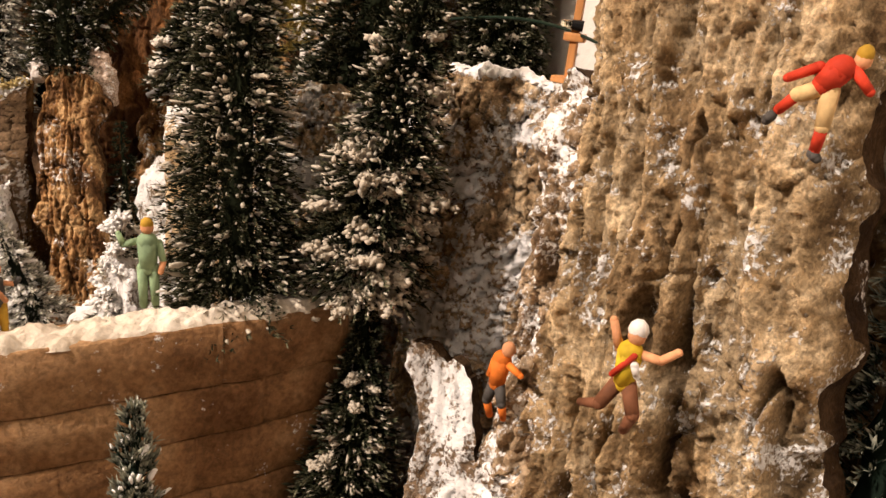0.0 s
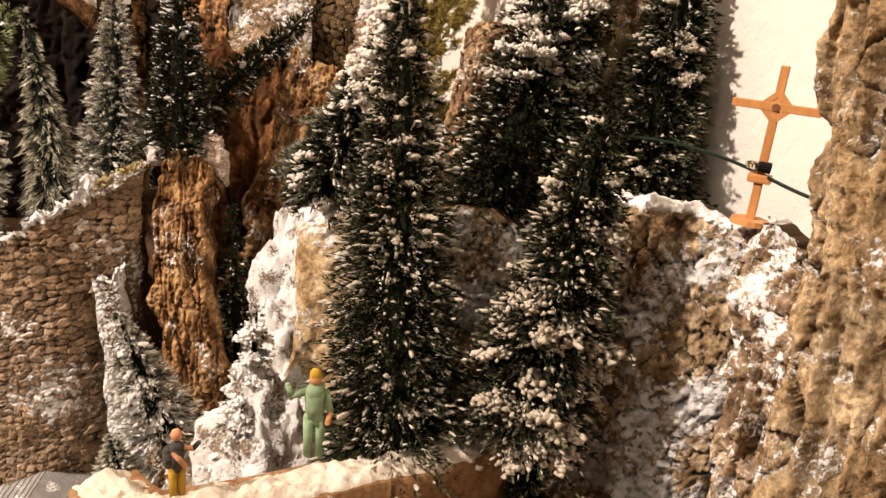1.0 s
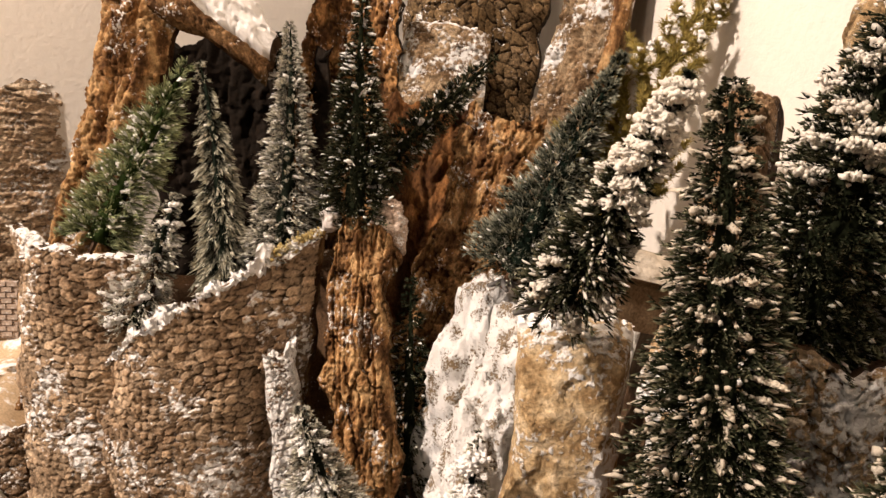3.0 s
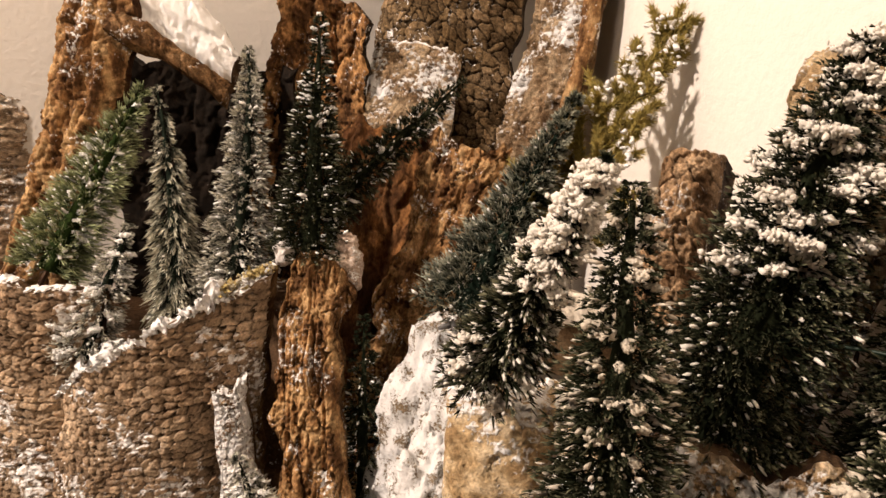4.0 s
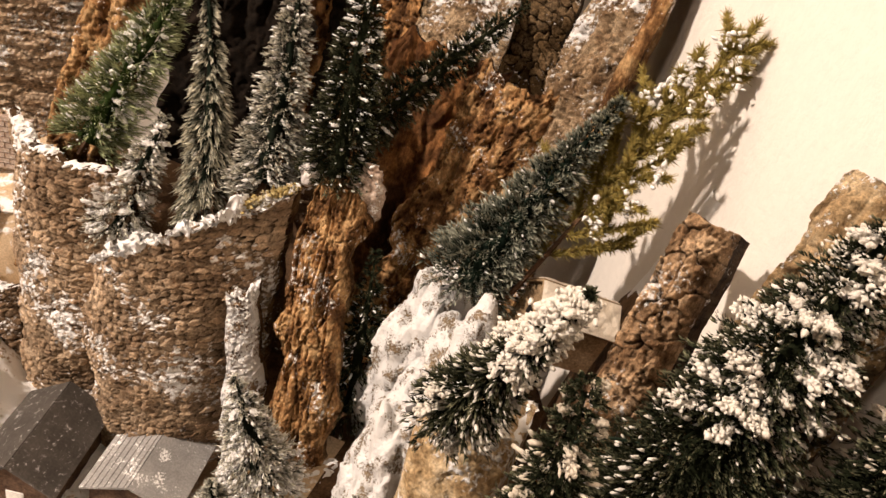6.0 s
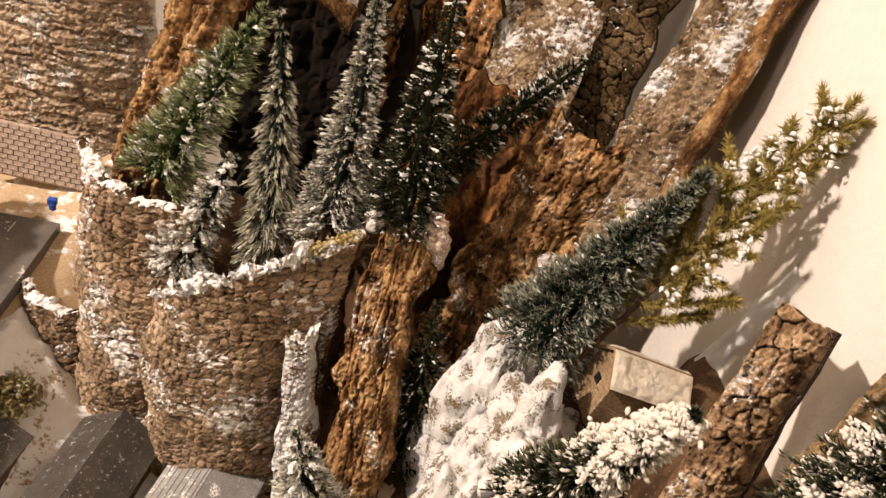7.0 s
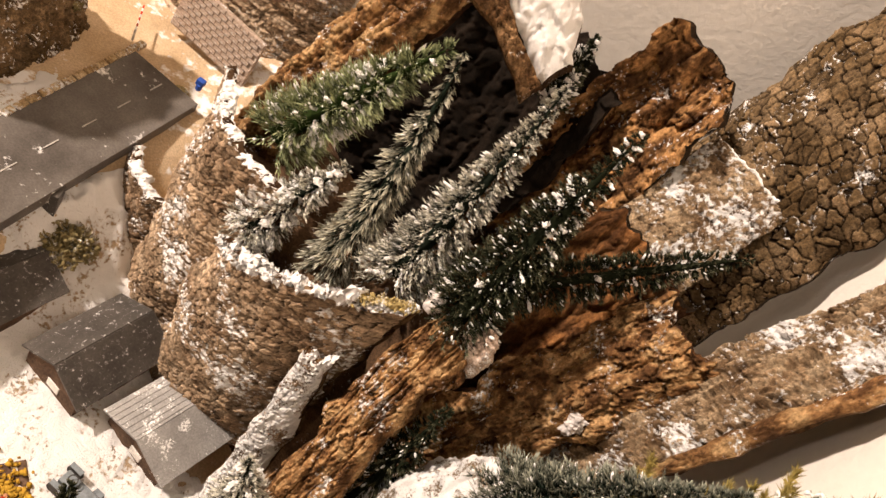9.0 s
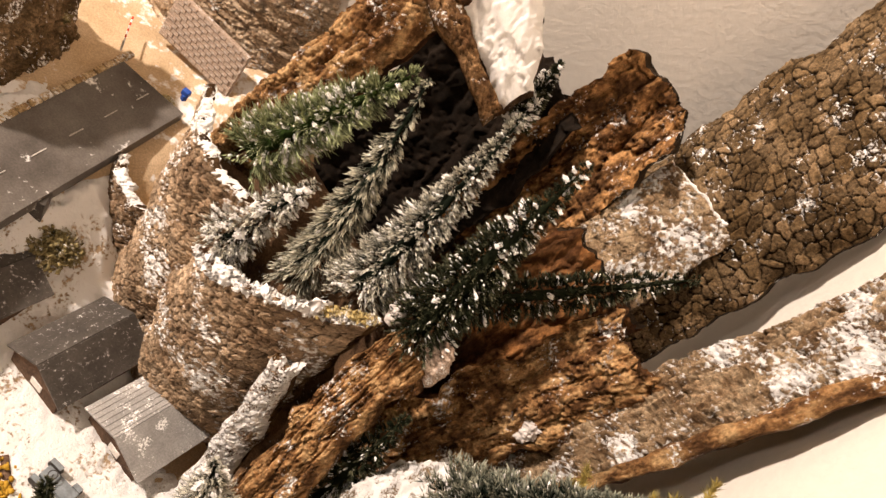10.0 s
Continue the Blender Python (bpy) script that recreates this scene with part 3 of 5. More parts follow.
        if clots:
            odds = 0.03 + np.clip(length / radius, 0, 1) + top_clots * smooth(0.40, 0.55, h) * smooth(1.0, 0.93, h)
            big = rng.choice(n, clots, p=odds / odds.sum())
            each = 120
            big = np.repeat(big, each)
            reach = rng.uniform(0.50, 1.0, (len(big), 1))
            wide = np.repeat(rng.uniform(0.5, 1.5, clots), each)[:, None] * lump * 0.36 * clot
            bp = start[big] + d[big] * (length[big][:, None] * reach + needle * 0.2) + rng.normal(0, 1, (len(big), 3)) * wide * np.array((1, 1, 0.45))
            bp[:, 2] += 0.0004 - (sag + 0.10) * length[big] * reach[:, 0]
            sp, rad, axes = np.concatenate([sp, bp]), np.concatenate([rad, 0.00036 * clot * rng.uniform(0.5, 1.3, len(big))]), np.concatenate([axes, d[big] * 0.3])
        cv, cf = clumps(sp, rad, seed + 8, 1, 0.9, axes, 2.9)
        mesh_object("snow", cv, cf, M[snow_mat], thing, "white snow clots on the bough tips", origin=base)["kind"] = "stuff"
    if foot:
        bm = bmesh.new()
        for i in range(4):
            w = Vector((math.cos(i * 1.57 + 0.4), math.sin(i * 1.57 + 0.4), 0)) * 0.011 * foot
            rod(bm, (0, 0, 0.005 * foot), (w.x, w.y, 0.001), 0.0028 * foot, 0.0008, 6)
        part("stand", bm, M["foot"], thing, "grey plastic foot of four claws", True)
    return thing


def boulder(name, centre, size, label, mat, seed, amp=0.25, freq=1.6, category="rock", turn=0.0):
    v, f = ICO4
    n = v / np.linalg.norm(v, axis=1, keepdims=True)
    r = 1 + amp * fbm(n * freq, seed, 5) * 1.6 
    w = n * r[:, None] * np.array(size)
    w = w + n * (0.006 * fbm(w * 55, seed + 3, 3) + 0.0034 * fbm(w * 170, seed + 4, 3) + 0.0022 * fbm(w * 420, seed + 5, 3))[:, None]
    c, s = math.cos(turn), math.sin(turn)
    w = np.stack([w[:, 0] * c - w[:, 1] * s, w[:, 0] * s + w[:, 1] * c, w[:, 2]], 1) + np.array(centre)
    ob = tagged(mesh_object(name, w, f, M[mat], origin=centre), label, category)
    return ob

# ---- room and ground ----


def wall(name, a, b, z0, z1, thick, out):
    """An upright wall from a to b, whose face towards the room lies on that line."""
    a, b, out = Vector(a), Vector(b), Vector(out)
    bm = bmesh.new()
    mid = (a + b) / 2 - out * thick / 2
    along = (b - a).normalized()
    m = Matrix.Translation((mid.x, mid.y, (z0 + z1) / 2)) @ Matrix.Rotation(math.atan2(along.y, along.x), 4, "Z")
    box(bm, ((b - a).length, thick, z1 - z0), m)
    return tagged(part(name, bm, M["plaster" if name in ("wall_east", "wall_north") else "room"]), "plain white rough-plastered room wall", "wall", kind="structure")


C0 = W0 + WD * CORNER
R1 = W0 - WD * 2.6
BD = WN
B1 = C0 + BD * 3.0
R2 = R1 + BD * 3.0
wall("wall_east", R1, C0 + WD * 0.1, -0.8, 1.6, 0.1, WN)
wall("wall_north", C0, B1, -0.8, 1.6, 0.1, -WD)
wall("wall_west", B1 + WD * 0.1, R2, -0.8, 1.6, 0.1, -WN)
wall("wall_south", R1, R2, -0.8, 1.6, 0.1, WD)
for name, z, mat in (("floor", -0.85, "timber"), ("ceiling", 1.65, "room")):
    bm = bmesh.new()
    mid = (R1 + B1) / 2
    box(bm, (3.6, 3.6, 0.1), Matrix.Translation((mid.x, mid.y, z)) @ Matrix.Rotation(math.atan2(BD.y, BD.x), 4, "Z"))
    tagged(part(name, bm, M[mat]), "plain room " + name, name, kind="structure")
bm = bmesh.new()
mid = W0 + WD * (-0.35) + BD * 0.62
box(bm, (1.2, 1.5, 0.03), Matrix.Translation((mid.x, mid.y, -0.075)) @ Matrix.Rotation(math.atan2(BD.y, BD.x), 4, "Z"), 0.003)
tagged(part("table_top", bm, M["timber"]), "dark wooden board that carries the model landscape", "board", kind="structure")


def ground_height(x, y):
    z = 0.052 * smooth(0.285, 0.375, -x - 0.12 * (y - 0.33)) + 0.022 * smooth(0.40, 0.44, y) * smooth(0.34, 0.38, -x)
    hill = smooth(0.334, 0.346, y) * smooth(0.425, 0.40, y) * smooth(-0.335, -0.318, x) * smooth(0.182, 0.194, -x)
    z = np.maximum(z, 0.118 * hill)
    z = np.maximum(z, 0.148 * smooth(0.350, 0.362, y) * smooth(0.40, 0.385, y) * smooth(-0.23, -0.21, x) * smooth(0.160, 0.172, -x))
    z = np.maximum(z, 0.055 * smooth(0.235, 0.262, y) * smooth(-0.165, -0.14, x))
    z = np.maximum(z, 0.165 * smooth(0.205, 0.225, y) * smooth(-0.06, -0.035, x))
    return z


gx, gy = np.meshgrid(np.linspace(-0.80, 0.16, 261), np.linspace(-0.06, 0.70, 207))
gx, gy = gx.ravel(), gy.ravel()
off = (gx - W0.x) * WN.x + (gy - W0.y) * WN.y
keep = off < -0.02
gx, gy = gx - np.where(keep, (off + 0.02) * WN.x, 0), gy - np.where(keep, (off + 0.02) * WN.y, 0)
off = (gx - C0.x) * -WD.x + (gy - C0.y) * -WD.y
keep = off < -0.02
gx, gy = gx + np.where(keep, (off + 0.02) * WD.x, 0), gy + np.where(keep, (off + 0.02) * WD.y, 0)
gz = ground_height(gx, gy)
gp = np.stack([gx, gy, gz], 1)
gz = gz + 0.0022 * fbm(gp * 70, 3, 4) + 0.0008 * fbm(gp * 420, 5, 3)
idx = np.arange(len(gx)).reshape(207, 261)
gf = np.stack([idx[:-1, :-1], idx[:-1, 1:], idx[1:, 1:], idx[1:, :-1]], -1).reshape(-1, 4)
mid_x, mid_y = gx[gf].mean(1), gy[gf].mean(1)
gs = (((gz[gf].mean(1) > 0.06) & (mid_x > -0.335)) | ((mid_x > -0.2) & (mid_y > 0.33)) | (mid_x > -0.13)).astype(int)
ground = mesh_object("ground", np.stack([gx, gy, gz], 1), gf, [M["sand"], M["soil"]], slots=gs)
tagged(ground, "sandy model ground dusted with white powder snow", "ground", kind="structure")


def snow_patch(name, x0, x1, y0, y1, seed, rise=0.004, edge=0.5, label="thin sheet of powdery snow lying on the ground", mat="snow_ground", z=None, step=0.0018):
    """A blanket of snow with a ragged rim, lying on the ground."""
    nx, ny = int((x1 - x0) / step), int((y1 - y0) / step)
    x, y = np.meshgrid(np.linspace(x0, x1, nx), np.linspace(y0, y1, ny))
    x, y = x.ravel(), y.ravel()
    p = np.stack([x, y, x * 0], 1)
    d = np.maximum(np.abs(x - (x0 + x1) / 2) / (x1 - x0), np.abs(y - (y0 + y1) / 2) / (y1 - y0)) * 2
    fill = 1 - d + edge * fbm(p * 45, seed, 4) + 0.2 * fbm(p * 260, seed + 1, 3)
    h = ground_height(x, y) if z is None else x * 0 + z
    h = h + rise * smooth(0.0, 0.45, fill) - 0.005 * (1 - smooth(-0.15, 0.1, fill)) + 0.0016 * fbm(p * 300, seed + 2, 4) * smooth(0, 0.3, fill)
    i = np.arange(nx * ny).reshape(ny, nx)
    f = np.stack([i[:-1, :-1], i[:-1, 1:], i[1:, 1:], i[1:, :-1]], -1).reshape(-1, 4)
    f = f[(fill[f] > -0.2).any(1)]
    return tagged(mesh_object(name, np.stack([x, y, h], 1), f, M[mat]), label, "snow", kind="stuff")


snow_patch("snow_cover", -0.315, -0.125, 0.12, 0.318, 11, 0.004, 0.35, "white powdery snow spread over the village ground")
snow_patch("snow_cover", -0.42, -0.345, 0.22, 0.318, 12, 0.004, 0.5, "white powdery snow beside the model road")

snow_patch("snow_cover", -0.352, -0.285, 0.255, 0.326, 14, 0.007, 0.4, "heaped powdery snow below the bark cliff")

# ---- bark pieces ----
slab("bark_cliff", (-0.292, 0.332, -0.002), (-0.289, 0.337, 0.150), 0.033, (1, -0.05, 0), (-0.1, -1, 0), "grey cracked bark cliff dusted with snow beside the village", ("greysnow", "brown"),
     0.006, 0.016, kind="plates", cell=(0.0044, 0.0036), depth=0.0021, jag_top=0.0016, slant=-0.003, seed=3, step=0.0005, cap=0.0016)
slab("bark_cliff", (-0.228, 0.330, -0.002), (-0.226, 0.334, 0.134), 0.043, (1, 0.25, 0), (-0.15, -1, 0.05), "grey cracked bark cliff with a snowy slanting upper edge", ("greysnow", "orange"),
     0.006, 0.020, kind="plates", cell=(0.0042, 0.0035), depth=0.0021, jag_top=0.002, slant=0.030, seed=4, step=0.0005, cap=0.0046)
slab("bark_cliff", (-0.338, 0.326, -0.002), (-0.337, 0.330, 0.056), 0.022, (1, -0.1, 0), (-0.1, -1, 0.1), "low broken bark edge capped with snow", ("grey", "brown"),
     0.006, 0.006, kind="plates", cell=(0.0044, 0.0036), depth=0.0020, jag_top=0.0022, slant=0.003, seed=36, step=0.0006, cap=0.0020)
slab("bark_stump", (-0.140, 0.292, 0.0), (-0.1665, 0.355, 0.168), 0.0175, (0.93, 0.3, 0.2), (0.15, -0.95, 0.25), "split orange-brown bark strip standing upright", ("orange", "orange"),
     0.006, 0.005, 0.004, kind="crust", cell=(0.0050, 0.020), depth=0.0026, jag_top=0.005, jag_side=0.004, slant=-0.004, seed=5, step=0.0005, taper=0.75)
slab("bark_splinter", (-0.170, 0.308, 0.005), (-0.1918, 0.3285, 0.118), 0.0105, (0.75, 0.6, 0.2), (0.3, -0.9, 0.2), "thin bark splinter crusted white with snow", ("frost", "orange"),
     0.007, 0.003, kind="plates", cell=(0.0036, 0.0030), depth=0.0016, jag_top=0.003, jag_side=0.0018, seed=6, step=0.0005, taper=0.75, cap=0.0022, cap_mat="snow")
slab("bark_hollow", (-0.212, 0.425, 0.06), (-0.206, 0.455, 0.272), 0.027, (0.98, 0.17, -0.07), (0.05, -0.98, 0.13), "hollow rust-brown inside of a bark piece", ("shaded_umber", "dark"),
     0.008, -0.014, kind="crust", cell=(0.008, 0.022), depth=0.0036, jag_top=0.003, slant=-0.006, hump=0.006, jag_side=0.004, seed=7, step=0.0008)
# sheet coloured black to paint the shade of the hollow behind the firs
slab("cave_shade_sheet", (-0.262, 0.420, 0.05), (-0.264, 0.440, 0.236), 0.047, (0.95, 0.1, 0), (0.1, -0.98, 0.0), "near-black bark sheet standing for the shaded hollow behind the hilltop firs", ("cave_shade", "cave_shade"),
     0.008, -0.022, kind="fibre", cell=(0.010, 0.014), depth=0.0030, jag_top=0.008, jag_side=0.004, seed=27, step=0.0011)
slab("bark_plate", (-0.1575, 0.436, 0.178), (-0.1598, 0.4785, 0.255), 0.0235, (0.92, 0.3, 0.10), (0.1, -0.85, 0.47), "square flat bark plate frosted with snow", ("board", "grey"),
     0.004, 0.002, kind="crust", cell=(0.005, 0.005), depth=0.0012, jag_top=0.0012, jag_side=0.0012, seed=8, step=0.0007, slant=-0.004, cap=0.0009)
slab("bark_tongue", (-0.140, 0.362, 0.045), (-0.117, 0.430, 0.214), 0.025, (0.98, 0.14, -0.06), (0.05, -0.92, 0.34), "ragged orange-brown bark tongue with snow in its creases", ("orange", "rust"),
     0.007, 0.006, kind="crust", cell=(0.007, 0.020), depth=0.0030, jag_top=0.007, jag_side=0.005, seed=9, step=0.0007, taper=0.85)
slab("bark_trough", (-0.156, 0.380, 0.04), (-0.154, 0.432, 0.215), 0.030, (0.95, 0.2, 0), (0.1, -0.95, 0.25), "dark brown bark trough between the stump and the tongue", ("rust", "dark"),
     0.007, -0.006, kind="fibre", cell=(0.007, 0.012), depth=0.0032, jag_top=0.006, jag_side=0.004, seed=28, step=0.0009)
slab("bark_board", (-0.1083, 0.4093, 0.08), (-0.0766, 0.4361, 0.36), 0.0210, (0.673, -0.709, 0.208), (-0.721, -0.642, 0.144), "long snowy bark board leaning on the wall with an orange edge", ("board", "orange"),
     0.012, 0.002, kind="crust", cell=(0.0050, 0.020), depth=0.0028, jag_top=0.004, jag_side=0.0012, seed=10, step=0.0006)
# the board's orange edge as an added strip, turned to catch the light
slab("board_edge", (-0.0905, 0.3925, 0.0830), (-0.0600, 0.4190, 0.3640), 0.0036, (0.879, -0.391, -0.063), (-0.35, -0.85, 0.4), "orange edge of the snowy board, added as a separate strip of inner bark", ("orange", "orange"),
     0.004, 0.001, kind="fibre", cell=(0.004, 0.010), depth=0.0014, jag_top=0.003, jag_side=0.0012, seed=33, step=0.0005)
slab("bark_column", (-0.160, 0.470, 0.10), (-0.146, 0.530, 0.40), 0.043, (0.93, -0.22, -0.2), (-0.15, -0.95, 0.25), "broad dark bark column with small cracked scales", ("dark", "dark"),
     0.008, 0.018, kind="plates", cell=(0.0050, 0.0060), depth=0.0017, seed=11, step=0.0005)
slab("bark_log", (-0.0425, 0.2460, 0.150), (-0.0314, 0.2960, 0.2405), 0.0088, (0.93, -0.36, 0.08), (-0.32, -0.84, 0.44), "short thick furrowed bark log leaning against the wall", ("log", "brown"),
     0.026, 0.006, kind="crust", cell=(0.0048, 0.0090), depth=0.0034, jag_top=0.0012, jag_side=0.0010, slant=0.0, seed=12, step=0.0004)
slab("bark_spire", (-0.0300, 0.2250, 0.142), (0.0060, 0.2790, 0.2690), 0.0165, (0.84, -0.54, 0.08), (-0.50, -0.80, 0.33), "pale brown bark spire behind the dark firs", ("climb", "orange"),
     0.010, 0.006, kind="furrow", cell=(0.006, 0.018), depth=0.0026, jag_top=0.004, jag_side=0.002, seed=13, step=0.0006)
slab("bark_shelf", (0.000, 0.168, 0.03), (0.020, 0.191, 0.198), 0.022, (0.85, -0.42, 0), (-0.45, -0.9, 0.15), "brown bark shelf with snow that carries the wooden cross", ("shelf", "brown"),
     0.014, 0.004, kind="crust", cell=(0.0050, 0.0070), depth=0.0020, jag_top=0.002, jag_side=0.002, seed=14, step=0.0005, cap=0.0016)
slab("rock_flank", (0.016, 0.132, 0.03), (0.033, 0.156, 0.204), 0.010, (0.75, -0.65, 0), (-0.65, -0.75, 0.1), "rough bark flank speckled with snow", ("flank", "brown"),
     0.012, 0.004, kind="furrow", cell=(0.0050, 0.0100), depth=0.0022, jag_top=0.006, jag_side=0.003, seed=29, step=0.0005)
slab("climbing_rock", (0.0454, 0.1014, -0.01), (0.0476, 0.1475, 0.29), 0.0385, (0.67, -0.74, 0), (-0.74, -0.67, 0.12), "tall pale furrowed bark wall with toy climbers", ("climb", "brown"),
     0.014, 0.009, kind="furrow", cell=(0.0090, 0.030), depth=0.0030, jag_top=0.006, jag_side=0.003, seed=15, step=0.00052, taper=0.55)
slab("bark_step", (-0.030, 0.190, 0.06), (-0.028, 0.212, 0.190), 0.028, (0.95, -0.1, 0), (-0.2, -0.95, 0.2), "brown bark step behind the firs with clots of snow", ("shelf", "brown"),
     0.010, 0.004, kind="crust", cell=(0.0055, 0.0070), depth=0.0020, jag_top=0.004, seed=16, step=0.0005)
slab("bark_flag", (-0.2385, 0.4250, 0.2370), (-0.2840, 0.4080, 0.2790), 0.0100, (0, 0.705, 0.708), (0.1, -0.70, 0.70), "bark flake with one face thick with snow", ("snow", "brown"),
     0.010, 0.004, kind="fibre", cell=(0.008, 0.008), depth=0.0020, jag_top=0.004, jag_side=0.003, seed=17, step=0.0006, taper=2.4)
slab("bark_flake", (-0.2385, 0.4160, 0.2270), (-0.2840, 0.3870, 0.2580), 0.0058, (0, 0.705, 0.708), (0.1, -0.70, 0.70), "arched brown bark flake below the snowy flake", ("brown", "orange"),
     0.006, 0.002, 0.004, kind="crust", cell=(0.004, 0.006), depth=0.0020, jag_top=0.003, jag_side=0.002, seed=32, step=0.0006)
slab("bark_fin", (-0.318, 0.345, 0.06), (-0.290, 0.392, 0.265), 0.0165, (0.97, 0.17, 0.1), (0.0, -0.93, 0.35), "orange-brown bark fin leaning behind the green fir", ("orange", "rust"),
     0.008, 0.006, kind="crust", cell=(0.0060, 0.018), depth=0.0028, jag_top=0.006, seed=18, step=0.0008)
slab("far_cliff", (-0.445, 0.425, 0.05), (-0.438, 0.440, 0.205), 0.060, (0.90, 0.40, 0), (0.3, -0.92, 0.05), "pale layered bark cliff at the back of the landscape", ("strata", "brown"),
     0.008, 0.014, kind="crust", cell=(0.022, 0.0042), depth=0.0024, jag_top=0.006, seed=19, step=0.0008)
slab("far_cliff", (-0.428, 0.300, 0.03), (-0.446, 0.292, 0.15), 0.050, (-0.42, 0.9, 0), (0.9, 0.42, 0.1), "dark mossy bark cliff beyond the model road", ("dark", "dark"),
     0.008, 0.010, kind="crust", cell=(0.007, 0.010), depth=0.0036, jag_top=0.008, seed=20, step=0.0010)
slab("dark_bark", (0.098, 0.100, 0.0), (0.108, 0.120, 0.28), 0.034, (0.67, -0.74, 0), (-0.74, -0.67, 0.1), "dark brown bark beside the climbing rock", ("dark", "dark"),
     0.010, 0.006, kind="crust", cell=(0.008, 0.02), depth=0.0030, seed=30, step=0.0010)
slab("snow_gully", (0.010, 0.128, 0.06), (0.005, 0.158, 0.1405), 0.011, (0.9, -0.4, 0), (-0.4, -0.9, 0.2), "snowy gully between the bark walls", ("frost2", "brown"),
     0.006, -0.003, kind="fibre", cell=(0.006, 0.010), depth=0.0018, jag_top=0.006, jag_side=0.003, seed=31, step=0.0006, taper=0.7)

# a thin raised white streak on the plaster beside the log
su, sv = np.meshgrid(np.linspace(0, 1, 40), np.linspace(-1, 1, 16), indexing="ij")
su, sv = su.ravel(), sv.ravel()
low, tall = np.array((-0.0405, 0.3790, 0.138)), np.array((-0.0300, 0.3540, 0.2230))
side = np.cross((tall - low) / np.linalg.norm(tall - low), np.array((WN.x, WN.y, 0)))
ragged = 0.0075 * (1 - 0.45 * su) + 0.0022 * fbm(np.stack([su * 7, np.sign(sv) * 2, su * 0], 1), 61, 4)
bulk = 0.0026 * np.sqrt(np.clip(1 - sv * sv, 0, 1)) + 0.0007 * fbm(np.stack([su * 30, sv * 4, su * 0], 1), 62, 3) * (1 - sv * sv)
sp_ = low + np.outer(su, tall - low) + np.outer(sv * ragged, side)
wd = np.array((WN.x, WN.y, 0))
sp_ = sp_ - np.outer((sp_ - np.array((W0.x, W0.y, 0))) @ wd, wd) + np.outer(bulk - 0.0004, wd)
si = np.arange(40 * 16).reshape(40, 16)
sq = np.stack([si[:-1, :-1], si[1:, :-1], si[1:, 1:], si[:-1, 1:]], -1).reshape(-1, 4)
tagged(mesh_object("white_streak", sp_, sq, M["snow"], origin=low), "thin raised white streak on the plaster wall", "snow")

# ---- trees ----
fir("fir_tree", (-0.044, 0.172, 0.141), (-0.0513, 0.2035, 0.244), 0.0200, "tall dark bristle fir with snow tips on the ledge", n=2000, snow=1.0, lump=0.0011, seed=1, rows=20, shape=0.78, stem=0.0, clots=60, top_clots=5.0, lift=-8, fan=14, needle=0.0026, snow_mat="tree_snow", blunt=0.14, clot=1.05)
fir("fir_tree", (-0.016, 0.172, 0.143), (-0.003, 0.182, 0.223), 0.0170, "leaning dark fir with large snow clots", n=1400, snow=1.0, lump=0.0022, clots=90, seed=2, shape=0.62, stem=0.10, rows=13, lift=-8, fan=14, needle=0.0027, clot=1.7, snow_mat="tree_snow")
fir("fir_tree", (-0.015, 0.152, 0.060), (-0.012, 0.177, 0.147), 0.0240, "snow-flecked fir below the stone ledge", n=1500, snow=1.0, lump=0.0013, clots=70, seed=3, shape=1.0, rows=16, lift=-8, fan=14, needle=0.0030, snow_mat="tree_snow", blunt=0.05, clot=1.3)
fir("fir_tree", (-0.099, 0.230, 0.08), (-0.095, 0.232, 0.149), 0.0135, "small fir with white snow rings on its boughs", "fir_grey", n=330, snow=1.0, lump=0.0017, clots=110, seed=4, rows=11, lift=-6, fan=6, needle=0.0030, clot=1.5)
fir("fir_tree", (-0.146, 0.284, 0.060), (-0.163, 0.278, 0.121), 0.0185, "white-frosted fir beside the splinter", "fir_grey", n=380, snow=1.0, lump=0.0014, clots=90, seed=5, lift=-4)
fir("fir_tree", (-0.172, 0.360, 0.160), (-0.184, 0.395, 0.266), 0.0180, "dark green fir with a snowy tip above the stump", n=900, snow=0.4, lump=0.0010, clots=44, top_clots=4.0, seed=6, shape=0.9, high_snow=0.5, needle=0.0034, lift=0)
fir("fir_tree", (-0.204, 0.356, 0.146), (-0.221, 0.402, 0.250), 0.0178, "frosted grey-green fir among the hilltop firs", "fir_grey", n=600, snow=0.6, lump=0.0010, clots=40, seed=7, shape=0.95, bend=(0.004, -0.004, 0), lift=-10, needle=0.0042, spread=0.24)
fir("fir_tree", (-0.226, 0.346, 0.128), (-0.260, 0.388, 0.230), 0.0155, "slim frosted fir with drooping boughs", "fir_frost", n=380, snow=0.12, lump=0.0009, seed=8, lift=-24, sag=0.5, bend=(0.006, -0.004, 0), needle=0.0058, spread=0.16)
fir("fir_tree", (-0.290, 0.342, 0.142), (-0.264, 0.384, 0.228), 0.0188, "bright green fir leaning over the hilltop", "fir_green", n=380, snow=0.9, lump=0.0013, clots=60, seed=9, needle=0.0075, shape=0.7, lift=10, spread=0.2)
fir("fir_tree", (-0.264, 0.330, 0.112), (-0.250, 0.350, 0.174), 0.0168, "small snow-laden fir on the bark edge", "fir_grey", n=340, snow=1.0, lump=0.0013, clots=70, seed=10, lift=-6, needle=0.0034, clot=1.3)
